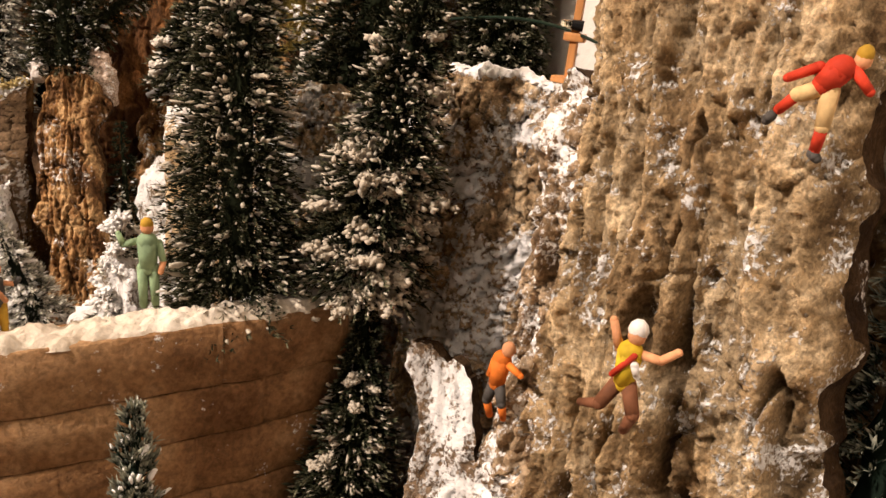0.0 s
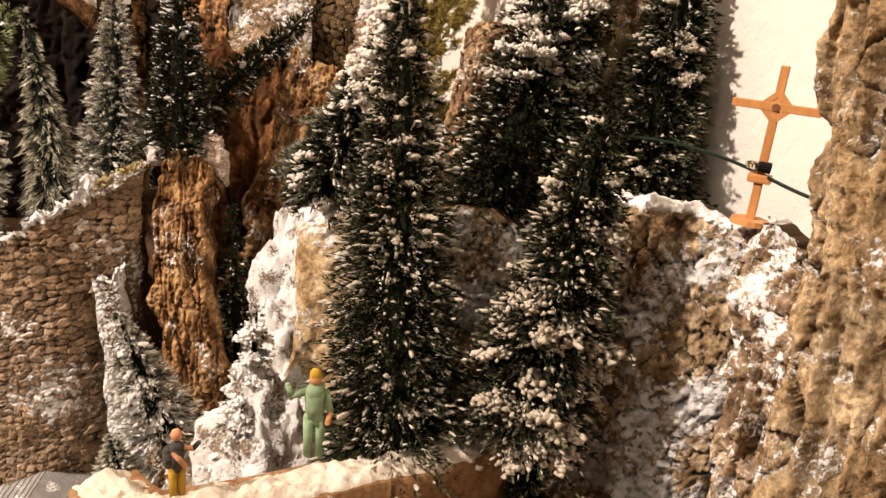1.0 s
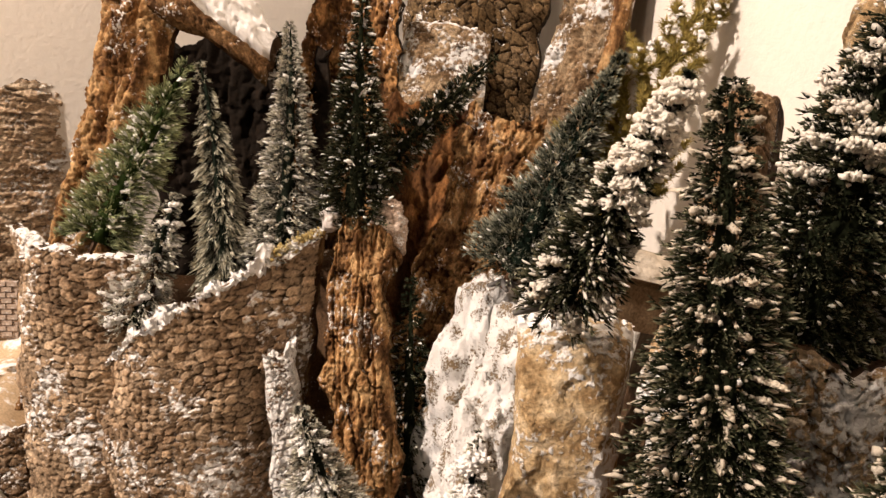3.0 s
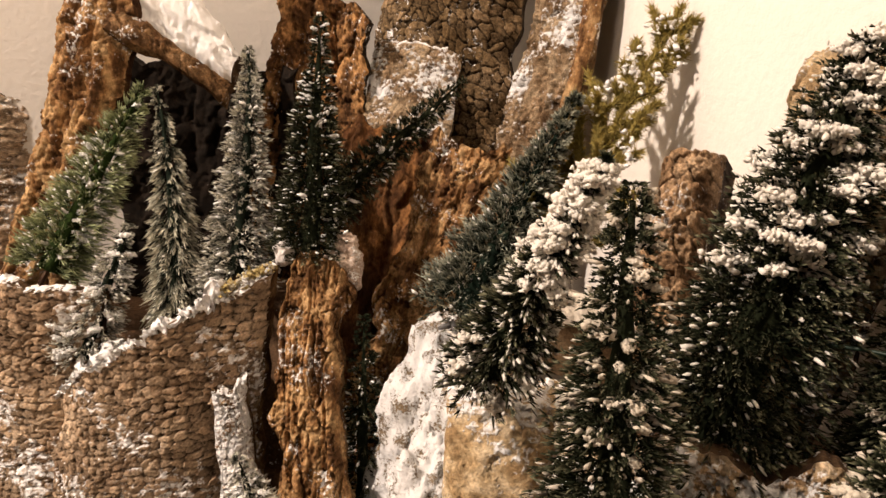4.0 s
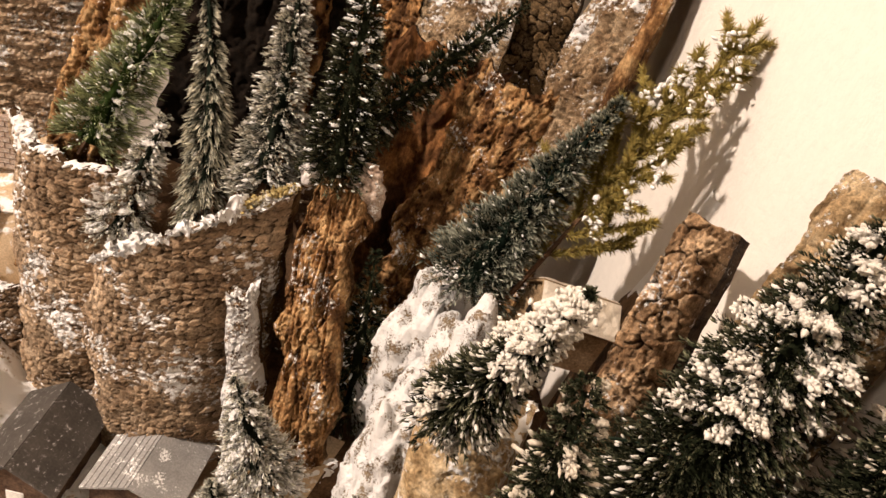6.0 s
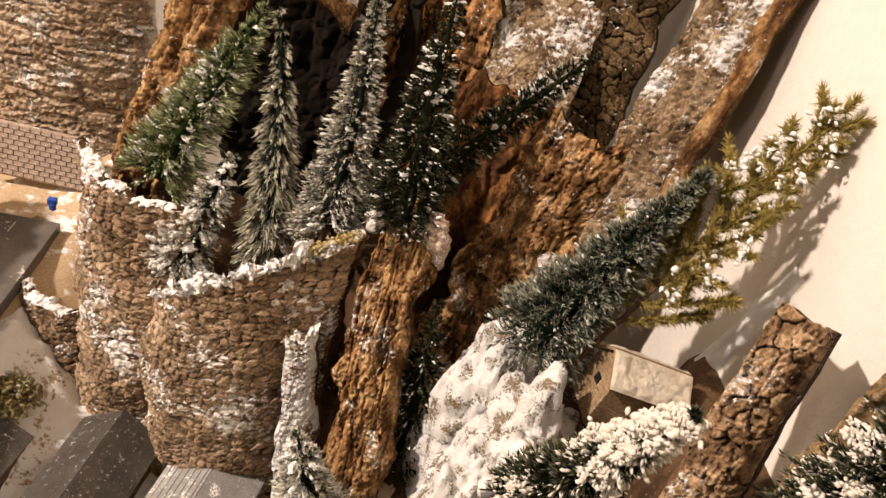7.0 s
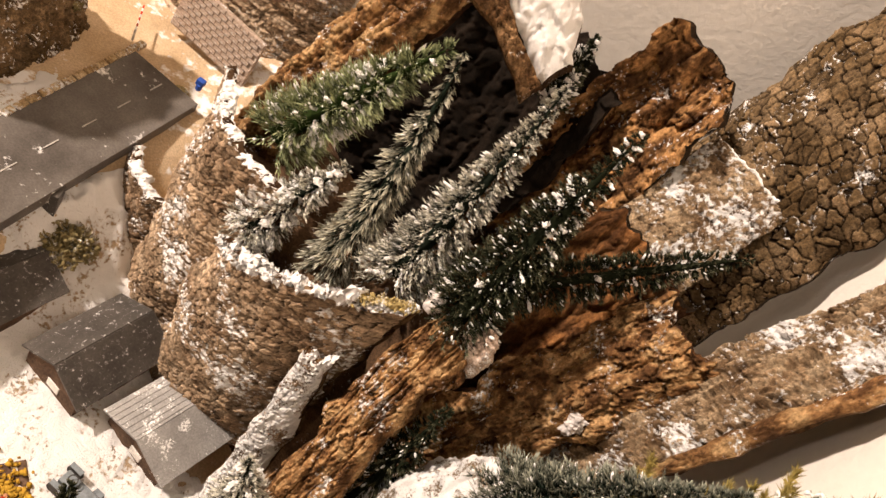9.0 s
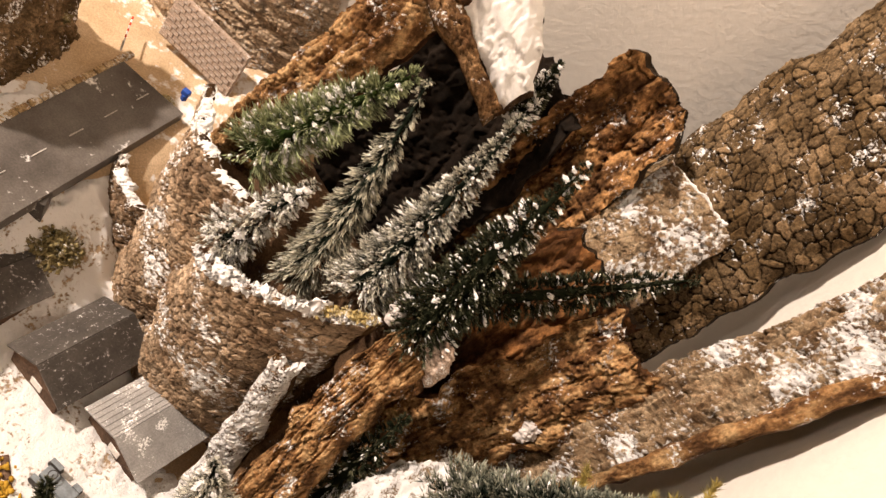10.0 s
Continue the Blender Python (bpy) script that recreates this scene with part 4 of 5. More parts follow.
fir("fir_tree", (-0.176, 0.372, 0.180), (-0.130, 0.458, 0.241), 0.0120, "dark fir fallen sideways towards the plate", n=480, snow=0.2, lump=0.0010, clots=18, seed=11, shape=0.6, needle=0.0034, lift=4)
fir("fir_tree", (-0.103, 0.336, 0.155), (-0.0685, 0.3485, 0.2465), 0.0205, "blue-green fir leaning beside the hut", "fir_blue", n=900, snow=0.25, lump=0.0008, seed=12, shape=1.0, needle=0.0050, lift=14, foot=0.55)
fir("fir_tree", (-0.080, 0.246, 0.178), (-0.056, 0.230, 0.244), 0.0138, "leaning fir with thick snow on a grey foot", n=800, snow=1.0, lump=0.0015, clots=120, top_clots=14, seed=13, foot=1.0, shape=1.1, needle=0.0034, lift=0, fan=10, clot=1.7, snow_mat="pale_flock", blunt=0.07)
fir("fir_tree", (-0.028, 0.228, 0.172), (-0.0040, 0.2510, 0.2740), 0.0230, "broad black-green fir with a clump of snow on its crown", n=1700, snow=0.5, lump=0.0022, clots=70, top_clots=16, seed=14, shape=0.6, rows=17, lift=-8, fan=14, needle=0.0027, clot=1.6, snow_mat="pale_flock", blunt=0.14)
fir("fir_tree", (0.016, 0.228, 0.175), (0.022, 0.240, 0.272), 0.0175, "dark fir before the bark spire beside the cross", n=1600, snow=0.5, lump=0.0015, clots=44, top_clots=5.0, seed=15, shape=0.65, rows=18, lift=-8, fan=14, needle=0.0027, clot=1.3, snow_mat="tree_snow", blunt=0.12)
fir("fir_tree", (-0.048, 0.112, 0.06), (-0.048, 0.1185, 0.1405), 0.0090, "slender dark fir below the ledge wall", "fir_blue", n=600, snow=0.25, lump=0.0007, seed=16, shape=0.45, blunt=0.35, needle=0.0026, lift=48, fan=20)
fir("fir_tree", (-0.169, 0.230, 0.0), (-0.196, 0.236, 0.062), 0.0085, "slender dark fir in the village snow", n=360, snow=0.1, lump=0.0007, seed=17, shape=0.5)
fir("fir_tree", (-0.158, 0.270, 0.035), (-0.162, 0.266, 0.075), 0.0130, "low frosted fir in the snow by the splinter", "fir_grey", n=300, snow=0.9, lump=0.001, seed=18)
fir("fir_tree", (0.084, 0.114, 0.10), (0.088, 0.126, 0.195), 0.0190, "dim dark fir beside the climbing rock", "fir_blue", n=420, snow=0.05, lump=0.001, seed=19)
fir("fir_tree", (-0.136, 0.342, 0.055), (-0.143, 0.350, 0.150), 0.0150, "small dark fir tucked behind the stump", "fir", n=300, snow=0.5, lump=0.001, seed=20, lift=-6)
fir("fir_tree", (-0.2340, 0.4280, 0.2220), (-0.2530, 0.4640, 0.2440), 0.0085, "small dark fir lying on the bark top under snow", n=240, snow=1.0, lump=0.0013, clots=50, seed=21, needle=0.0036, lift=6)


def sprig(name, base, tip, label, seed, wide=0.02):
    """A feathery conifer sprig: a bent stem, side shoots in one fan and short scale leaves along them."""
    rng = np.random.default_rng(seed)
    base, tip = Vector(base), Vector(tip)
    axis = (tip - base).normalized()
    side = axis.cross(Vector((-0.5, -0.85, 0.2))).normalized()
    flat = axis.cross(side).normalized()
    high = (tip - base).length
    thing = empty(name, Matrix.Translation(base), label, "model tree")
    shoots = [(Vector((0, 0, 0)), axis * high, 0.0011)]
    for i in range(22):
        f = 0.14 + 0.8 * i / 22
        s = 1 if i % 2 else -1
        reach = wide * (1.15 - f) * rng.uniform(0.7, 1.3) + 0.004
        d = (axis * rng.uniform(0.8, 1.3) + side * s * rng.uniform(0.5, 0.9) + flat * rng.normal(0, 0.3)).normalized()
        p = axis * high * f
        shoots.append((p, p + d * reach, 0.0005))
        for j in range(3):
            g = p + d * reach * (0.3 + 0.25 * j)
            e = (d + side * rng.normal(0, 0.6) + flat * rng.normal(0, 0.5)).normalized()
            shoots.append((g, g + e * reach * 0.55, 0.0004))
    bm = bmesh.new()
    for a, b, r in shoots:
        rod(bm, a, b, r, r * 0.4, 5)
    part("stem", bm, M["twig"], thing)
    vs, fs = [], []
    for a, b, r in shoots:
        start = 0.35 if r > 0.001 else 0.05
        count = int((b - a).length / 0.000036)
        for k in range(count):
            f = start + (1 - start) * k / max(count, 1)
            p = a.lerp(b, f)
            d = ((b - a).normalized() * 1.0 + Vector(rng.normal(0, 0.55, 3))).normalized()
            w = d.cross(Vector(rng.normal(0, 1, 3))).normalized() * 0.00030
            q = p + d * rng.uniform(0.0020, 0.0048)
            o = len(vs)
            vs += [p - w, p + w, q]
            fs.append([o, o + 1, o + 2])
    mesh_object("leaves", [v[:] for v in vs], fs, M["juniper"], thing, "yellow-green scale leaves")
    pts = np.array([a.lerp(b, rng.uniform(0.4, 1))[:] for a, b, r in shoots if r < 0.001 and rng.random() < 0.4])
    pts = np.repeat(pts, 14, 0) + rng.normal(0, 0.0017, (len(pts) * 14, 3))
    cv, cf = clumps(pts, rng.uniform(0.0004, 0.0013, len(pts)), seed, 1)
    mesh_object("snow", cv, cf, M["snow"], thing, "loose white snow flocks")
    return thing


sprig("juniper_sprig", (-0.082, 0.330, 0.166), (-0.0365, 0.3680, 0.2800), "yellow-green juniper sprig leaning against the white wall", 5, 0.025)

# ---- snow rock and cut rock ----
boulder("snow_rock", (-0.110, 0.351, 0.081), (0.023, 0.027, 0.070), "rock heaped with thick white snow below the hut", "snow_rock", 21, 0.2, 1.9)
boulder("snow_rock", (-0.101, 0.300, 0.064), (0.019, 0.028, 0.068), "snow-covered lower spur of the rock", "snow_rock", 22, 0.2, 1.9)
boulder("snow_rock", (-0.086, 0.314, 0.098), (0.026, 0.026, 0.062), "snow-covered rock shoulder under the hut", "snow_rock", 24, 0.2, 1.9)
slab("cut_rock", (-0.070, 0.226, 0.05), (-0.074, 0.248, 0.172), 0.0165, (0.98, -0.05, 0), (-0.05, -1, 0.1), "pale yellow cut rock face below the leaning fir", ("cut", "cut"),
     0.030, 0.002, kind="fibre", cell=(0.010, 0.010), depth=0.0012, jag_top=0.003, jag_side=0.002, seed=23, step=0.0008, cap=0.003, category="rock")
boulder("snow_mound", (-0.090, 0.232, 0.075), (0.022, 0.016, 0.055), "powdery snow heaped against the cut rock", "snow_rock", 25, 0.3, 2.2, "snow")
boulder("loose_stone", (-0.1572, 0.3640, 0.1670), (0.0056, 0.0036, 0.0115), "pinkish grey stone chip wedged behind the stump", "brick", 26, 0.3, 1.5, "stone")
boulder("stone_chip", (-0.1120, 0.4030, 0.1560), (0.0050, 0.0030, 0.0085), "pale stone chip wedged beside the bark tongue", "pebble", 28, 0.25, 1.4, "stone")
boulder("white_pebble", (-0.1810, 0.3555, 0.1705), (0.0024, 0.0022, 0.0046), "small white pebble on top of the stump", "pebble", 27, 0.15, 1.2, "stone")

# ---- stone ledge ----
EDGE = [(-0.128, 0.165), (-0.104, 0.140), (-0.088, 0.131), (-0.070, 0.138), (-0.052, 0.149), (-0.035, 0.159), (-0.017, 0.174), (-0.004, 0.192)]


def along_edge(t):
    """A smooth curve through the ledge's rim; t from 0 to 1."""
    s = t * (len(EDGE) - 3)
    i = min(int(s), len(EDGE) - 4)
    f = s - i
    p0, p1, p2, p3 = (Vector((*p, 0)) for p in EDGE[i:i + 4])
    return 0.5 * (2 * p1 + (p2 - p0) * f + (2 * p0 - 5 * p1 + 4 * p2 - p3) * f * f + (3 * p1 - p0 - 3 * p2 + p3) * f ** 3)


LEDGE = 0.1435
wall_thing = empty("retaining_wall", Matrix.Translation((-0.06, 0.15, 0)), "curved brown clay stone retaining wall with a snowy top", "wall")
ts = np.linspace(0, 1, 60)
rim = [along_edge(t) for t in ts]
nrm = []
for i, p in enumerate(rim):
    d = rim[min(i + 1, 59)] - rim[max(i - 1, 0)]
    nrm.append(Vector((d.y, -d.x, 0)).normalized())
cv, cf = [], []
for i in range(60):
    a, b = rim[i] - nrm[i] * 0.002, rim[i] - nrm[i] * 0.013
    cv += [(a.x, a.y, 0), (a.x, a.y, LEDGE - 0.001), (b.x, b.y, LEDGE - 0.001), (b.x, b.y, 0)]
for i in range(59):
    o = i * 4
    cf += [[o, o + 4, o + 5, o + 1], [o + 1, o + 5, o + 6, o + 2], [o + 2, o + 6, o + 7, o + 3]]
cf += [[0, 1, 2, 3], [239, 238, 237, 236]]
mesh_object("core", cv, cf, M["stone"], wall_thing, shade=False, origin=(-0.06, 0.15, 0))
rng = random.Random(5)
z1 = LEDGE
course = 0
while z1 > 0.03:
    tall = rng.uniform(0.0125, 0.0165)
    t = -0.02 - rng.random() * 0.1
    while t < 1:
        w = rng.uniform(0.45, 0.9)
        t0, t1 = max(t, 0), min(t + w, 1)
        t += w
        if t1 - t0 < 0.02:
            continue
        k = max(2, int((t1 - t0) * 70))
        proud = rng.uniform(-0.0003, 0.0006)
        v, f = [], []
        gap = 0.0003
        for j in range(k + 1):
            tt = t0 + gap + (t1 - t0 - 2 * gap) * j / k
            p = along_edge(tt)
            q = along_edge(min(tt + 0.004, 1)) - along_edge(max(tt - 0.004, 0))
            n = Vector((q.y, -q.x, 0)).normalized()
            end = 0.0003 if j in (0, k) else 0
            for dz, dn in ((-tall + 0.0003, -0.003), (-tall + 0.0002, proud - 0.0004 - end), (-tall + 0.0006, proud - end), (-0.0005, proud - end), (-0.0001, proud - 0.0004 - end), (-0.0001, -0.003)):
                w_ = p + n * (dn + 0.0007 * noise.noise(p * 120 + Vector((0, 0, (z1 + dz) * 120))) + 0.0003 * noise.noise(p * 500 + Vector((0, 0, (z1 + dz) * 500))))
                v.append((w_.x, w_.y, z1 + dz))
        for j in range(k):
            for c in range(5):
                o = j * 6 + c
                f.append([o, o + 6, o + 7, o + 1])
        f += [[5, 4, 3, 2, 1, 0], [k * 6 + c for c in range(6)]]
        f = [g[::-1] for g in f]
        mesh_object("stone", v, f, M["stone"], wall_thing, shade=True, origin=(-0.06, 0.15, 0))
    z1 -= tall
    course += 1
nx, ny = 160, 44
tv = []
for j in range(ny):
    for i in range(nx):
        t = i / (nx - 1)
        p = along_edge(t)
        q = along_edge(min(t + 0.01, 1)) - along_edge(max(t - 0.01, 0))
        n = Vector((q.y, -q.x, 0)).normalized()
        s = j / (ny - 1)
        rag = 0.0011 * noise.fractal(Vector((t * 14, 0, 1)), 0.9, 2.0, 5)
        w_ = p - n * (s * 0.0135 - 0.0002 - rag * (1 - s))
        lift = 0.0026 * min(1, s * 5) ** 0.6 + 0.0016 * noise.fractal(Vector((w_.x * 160, w_.y * 160, 2)), 0.7, 2.0, 5)
        tv.append((w_.x, w_.y, LEDGE - 0.0008 + (lift if j else 0) - 0.010 * max(0, s - 0.55)))
i = np.arange(nx * ny).reshape(ny, nx)
tf = np.stack([i[:-1, :-1], i[:-1, 1:], i[1:, 1:], i[1:, :-1]], -1).reshape(-1, 4)
mesh_object("snow", tv, tf, M["snow_tan"], wall_thing, "cream-white powder snow on the wall's top", origin=(-0.06, 0.15, 0))

# ---- wooden cross ----


def wooden_cross(base, high, turn):
    thing = empty("summit_cross", Matrix.Translation(base) @ Matrix.Rotation(turn, 4, "Z") @ Matrix.Rotation(radians(2), 4, "Y"), "small orange-wood summit cross on a round foot", "cross")
    bm = bmesh.new()
    box(bm, (0.0018, 0.0016, high), Matrix.Translation((0, 0, high / 2)), 0.0002)
    part("post", bm, M["cross"], thing)
    bm = bmesh.new()
    box(bm, (high * 0.52, 0.0016, 0.0018), Matrix.Translation((0, -0.0002, high * 0.75)), 0.0002)
    part("crossbar", bm, M["cross"], thing)
    bm = bmesh.new()
    for s in (1, -1):
        for w in (1, -1):
            box(bm, (0.0040, 0.0014, 0.0012), Matrix.Translation((s * 0.0015, -0.0002, high * 0.75 + w * 0.0015)) @ Matrix.Rotation(radians(45 * s * w), 4, "Y"), 0.0001)
    part("brace", bm, M["cross"], thing)
    bm = bmesh.new()
    rod(bm, (0, -0.0012, high * 0.75), (0, -0.0006, high * 0.75), 0.0008, n=12)
    part("emblem", bm, M["umber"], thing, "dark knotted disc")
    bm = bmesh.new()
    box(bm, (0.0050, 0.0030, 0.0020), Matrix.Translation((0, 0, high * 0.30)), 0.0005)
    part("collar", bm, M["cross"], thing)
    bm = bmesh.new()
    rod(bm, (0, 0, 0), (0, 0, 0.0012), 0.0042, 0.0040, 16)
    part("foot", bm, M["cross"], thing)
    return thing


wooden_cross((0.0308, 0.1830, 0.1995), 0.0345, radians(-25))

# ---- light chain ----
WIRE = [(-0.050, 0.2250, 0.204), (-0.041, 0.2340, 0.208), (-0.024, 0.2350, 0.207), (-0.008, 0.236, 0.208), (0.014, 0.224, 0.213), (0.0315, 0.1815, 0.2125), (0.040, 0.165, 0.206), (0.060, 0.150, 0.21)]
chain = empty("light_chain", Matrix.Translation(WIRE[3]), "thin dark green wire of an unlit fairy light chain", "light chain")
cu = bpy.data.curves.new("wire", "CURVE")
cu.dimensions, cu.bevel_depth, cu.bevel_resolution = "3D", 0.00042, 2
sp = cu.splines.new("NURBS")
sp.points.add(len(WIRE) - 1)
for pnt, w in zip(sp.points, WIRE):
    pnt.co = (w[0] - WIRE[3][0], w[1] - WIRE[3][1], w[2] - WIRE[3][2], 1)
sp.use_endpoint_u, sp.order_u = True, 4
cu.materials.append(M["wire"])
ob = new("wire", cu)
ob.parent = chain
for w, d in ((WIRE[5], (-1, 0.2, 0.1)), (WIRE[2], (1, 0.2, 0.1))):
    o = Vector(w) - Vector(WIRE[3])
    d = Vector(d).normalized()
    bm = bmesh.new()
    rod(bm, o - d * 0.001, o + d * 0.0016, 0.0013, 0.0011, 10)
    part("socket", bm, M["black"], chain, "black bulb socket")
    bm = bmesh.new()
    ball(bm, o + d * 0.0034, 0.0009, (1, 1, 1))
    rod(bm, o + d * 0.0016, o + d * 0.0034, 0.0009, 0.0009, 10)
    part("bulb", bm, M["glass"], chain, "tiny clear glass bulb", True)

# ---- figurines ----


def figurine(name, place, turn, label, joints, mats, scale=1.0):
    """A painted toy figure in one plain mesh; joints: limbs as (from, to, radius, radius, slot)."""
    bm = bmesh.new()
    for a, b, r0, r1, slot in joints:
        if a == b:
            ball(bm, a, r0, (1, 1, 1.15), slot)
        else:
            rod(bm, a, b, r0, r1, 8, slot)
            ball(bm, a, r0 * 0.98, slot=slot)
            ball(bm, b, r1 * 0.98, slot=slot)
    ob = part(name, bm, [M[m] for m in mats], shade=True)
    ob.matrix_world = Matrix.Translation(place) @ Matrix.Rotation(turn, 4, "Z") @ Matrix.Diagonal((scale, scale, scale, 1))
    return tagged(ob, label, "figurine", "toy figures")


H = 0.001
figurine("hiker_figurine", (-0.0605, 0.160, 0.1435), 0.2, "mint-green painted toy hiker raising an arm",
         [((-1.2 * H, 0, 0.6 * H), (-1.1 * H, 0, 9 * H), 0.8 * H, 1.2 * H, 0), ((1.2 * H, 0, 0.6 * H), (1.0 * H, 0, 9 * H), 0.8 * H, 1.2 * H, 0), ((0, 0, 9 * H), (0, 0, 14.5 * H), 1.7 * H, 2.2 * H, 0),
          ((0, 0, 17.6 * H), (0, 0, 17.6 * H), 1.35 * H, 0, 1), ((0, 0, 18.3 * H), (0, 0, 18.3 * H), 1.3 * H, 0, 2), ((-2.2 * H, 0, 14.6 * H), (-4.6 * H, -0.4 * H, 14.0 * H), 0.8 * H, 0.7 * H, 0), ((-4.6 * H, -0.4 * H, 14 * H), (-5.4 * H, -0.6 * H, 16.4 * H), 0.7 * H, 0.55 * H, 0),
          ((2.2 * H, 0, 14.4 * H), (3.0 * H, -0.3 * H, 10.5 * H), 0.8 * H, 0.7 * H, 0), ((3.0 * H, -0.3 * H, 10.5 * H), (2.6 * H, -1.2 * H, 8.4 * H), 0.7 * H, 0.6 * H, 1), ((0, 1.2 * H, 13.5 * H), (0, 1.4 * H, 11 * H), 1.4 * H, 1.4 * H, 3)], ("mint", "skin", "ochre", "umber"), 1.08)
figurine("hiker_figurine", (-0.0825, 0.1395, 0.1435), 0.5, "toy hiker in ochre trousers looking through a camera",
         [((-0.9 * H, 0, 0.6 * H), (-0.9 * H, 0, 8.6 * H), 0.75 * H, 1.1 * H, 0), ((0.9 * H, 0, 0.6 * H), (0.8 * H, 0, 8.6 * H), 0.75 * H, 1.1 * H, 0), ((0, 0, 8.8 * H), (0, 0, 13.8 * H), 1.4 * H, 1.7 * H, 1),
          ((0, 0, 17 * H), (0, 0, 17 * H), 1.3 * H, 0, 2), ((1.2 * H, 0, 13.6 * H), (3.6 * H, -0.4 * H, 13.2 * H), 0.7 * H, 0.6 * H, 2), ((3.6 * H, -0.4 * H, 13.2 * H), (4.6 * H, -0.4 * H, 14.4 * H), 0.6 * H, 0.6 * H, 3), ((-0.6 * H, -1 * H, 13 * H), (1.6 * H, -1.6 * H, 9.8 * H), 0.7 * H, 0.6 * H, 2), ((-1.6 * H, 0.4 * H, 13 * H), (-1.6 * H, 0.4 * H, 10 * H), 1.4 * H, 1.4 * H, 3)], ("ochre", "slate", "skin", "slate"), 0.86)
figurine("climber_figurine", (0.0335, 0.1085, 0.1512), radians(-35), "toy climber in a yellow shirt and white helmet on the bark",
         [((-0.6 * H, 0, 8 * H), (-2.4 * H, -1.6 * H, 4.4 * H), 1.2 * H, 1.0 * H, 0), ((-2.4 * H, -1.6 * H, 4.4 * H), (-5.8 * H, 0, 2.6 * H), 0.9 * H, 0.6 * H, 0), ((0.8 * H, 0, 8 * H), (2.6 * H, -1.4 * H, 4.4 * H), 1.2 * H, 1.0 * H, 0), ((2.6 * H, -1.4 * H, 4.4 * H), (1.2 * H, 0, 0.8 * H), 0.9 * H, 0.7 * H, 0),
          ((0, 0, 8 * H), (0.4 * H, -0.4 * H, 13 * H), 1.5 * H, 1.9 * H, 1), ((0.9 * H, -0.2 * H, 15.6 * H), (0.9 * H, -0.2 * H, 15.6 * H), 1.3 * H, 0, 2), ((0.9 * H, 0, 16.4 * H), (0.9 * H, 0, 16.4 * H), 1.45 * H, 0, 3), ((-1.4 * H, 0, 13 * H), (-2.8 * H, 0, 16.8 * H), 0.75 * H, 0.6 * H, 2), ((2.2 * H, 0, 13 * H), (4.8 * H, -0.4 * H, 13.2 * H), 0.75 * H, 0.65 * H, 2), ((4.8 * H, -0.4 * H, 13.2 * H), (6.8 * H, 0, 15 * H), 0.65 * H, 0.6 * H, 2),
          ((-1.2 * H, -1.8 * H, 9.6 * H), (1.6 * H, -2.0 * H, 13.4 * H), 0.45 * H, 0.45 * H, 4), ((1.8 * H, -1.9 * H, 12 * H), (2.2 * H, -1.6 * H, 10.4 * H), 0.6 * H, 0.5 * H, 3)], ("umber", "yellow", "skin", "white", "red"), 1.12)
figurine("climber_figurine", (0.0175, 0.1405, 0.133), radians(-45), "toy climber in an orange jacket among clots of snow",
         [((-0.7 * H, 0, 7 * H), (-1.0 * H, -1.0 * H, 4 * H), 1.1 * H, 0.9 * H, 1), ((-1.0 * H, -1.0 * H, 4 * H), (-0.8 * H, 0, 0.8 * H), 0.8 * H, 0.7 * H, 0), ((0.8 * H, 0, 7 * H), (2.4 * H, -1.0 * H, 4.6 * H), 1.1 * H, 0.9 * H, 1), ((2.4 * H, -1.0 * H, 4.6 * H), (2.4 * H, 0, 1.4 * H), 0.8 * H, 0.6 * H, 0),
          ((0, 0, 7.5 * H), (0.6 * H, 0, 12.5 * H), 1.5 * H, 1.8 * H, 0), ((1.8 * H, 0, 14.8 * H), (1.8 * H, 0, 14.8 * H), 1.3 * H, 0, 2), ((-0.6 * H, -0.4 * H, 12 * H), (-1.2 * H, -0.8 * H, 9 * H), 0.7 * H, 0.6 * H, 0), ((2 * H, 0, 12 * H), (5 * H, 0, 11 * H), 0.7 * H, 0.6 * H, 0)], ("tangerine", "slate", "skin"), 1.15)
figurine("climber_figurine", (0.0532, 0.1058, 0.1991), radians(-35), "toy climber in red jacket and cream trousers clinging to bark",
         [((-0.8 * H, 0, 9 * H), (-3.2 * H, -1.0 * H, 8 * H), 1.3 * H, 1.1 * H, 1), ((-3.2 * H, -1.0 * H, 8 * H), (-5.4 * H, 0, 5.6 * H), 0.9 * H, 0.8 * H, 0), ((0.6 * H, 0, 9 * H), (0.8 * H, -1.0 * H, 4 * H), 1.3 * H, 1.0 * H, 1), ((0.8 * H, -1.0 * H, 4 * H), (0.4 * H, 0, 0.8 * H), 0.9 * H, 0.8 * H, 0), ((-6.2 * H, 0, 4.6 * H), (-6.8 * H, 0, 3.8 * H), 0.8 * H, 0.7 * H, 3), ((0.2 * H, 0, 0.2 * H), (0.9 * H, 0, -0.4 * H), 0.8 * H, 0.7 * H, 3),
          ((-0.4 * H, 0, 9.6 * H), (1.2 * H, -0.2 * H, 12 * H), 1.7 * H, 2.0 * H, 0), ((3.6 * H, 0.4 * H, 13.4 * H), (3.6 * H, 0.4 * H, 13.4 * H), 1.2 * H, 0, 2), ((3.7 * H, 0.3 * H, 14.2 * H), (3.7 * H, 0.3 * H, 14.2 * H), 1.15 * H, 0, 4), ((-1.4 * H, 0, 12 * H), (-5.2 * H, 0, 10 * H), 0.8 * H, 0.65 * H, 0), ((3.0 * H, 0, 12 * H), (5.4 * H, 0, 9.4 * H), 0.8 * H, 0.65 * H, 0)], ("red", "cream", "skin", "slate", "ochre"), 1.0)

# ---- village ----


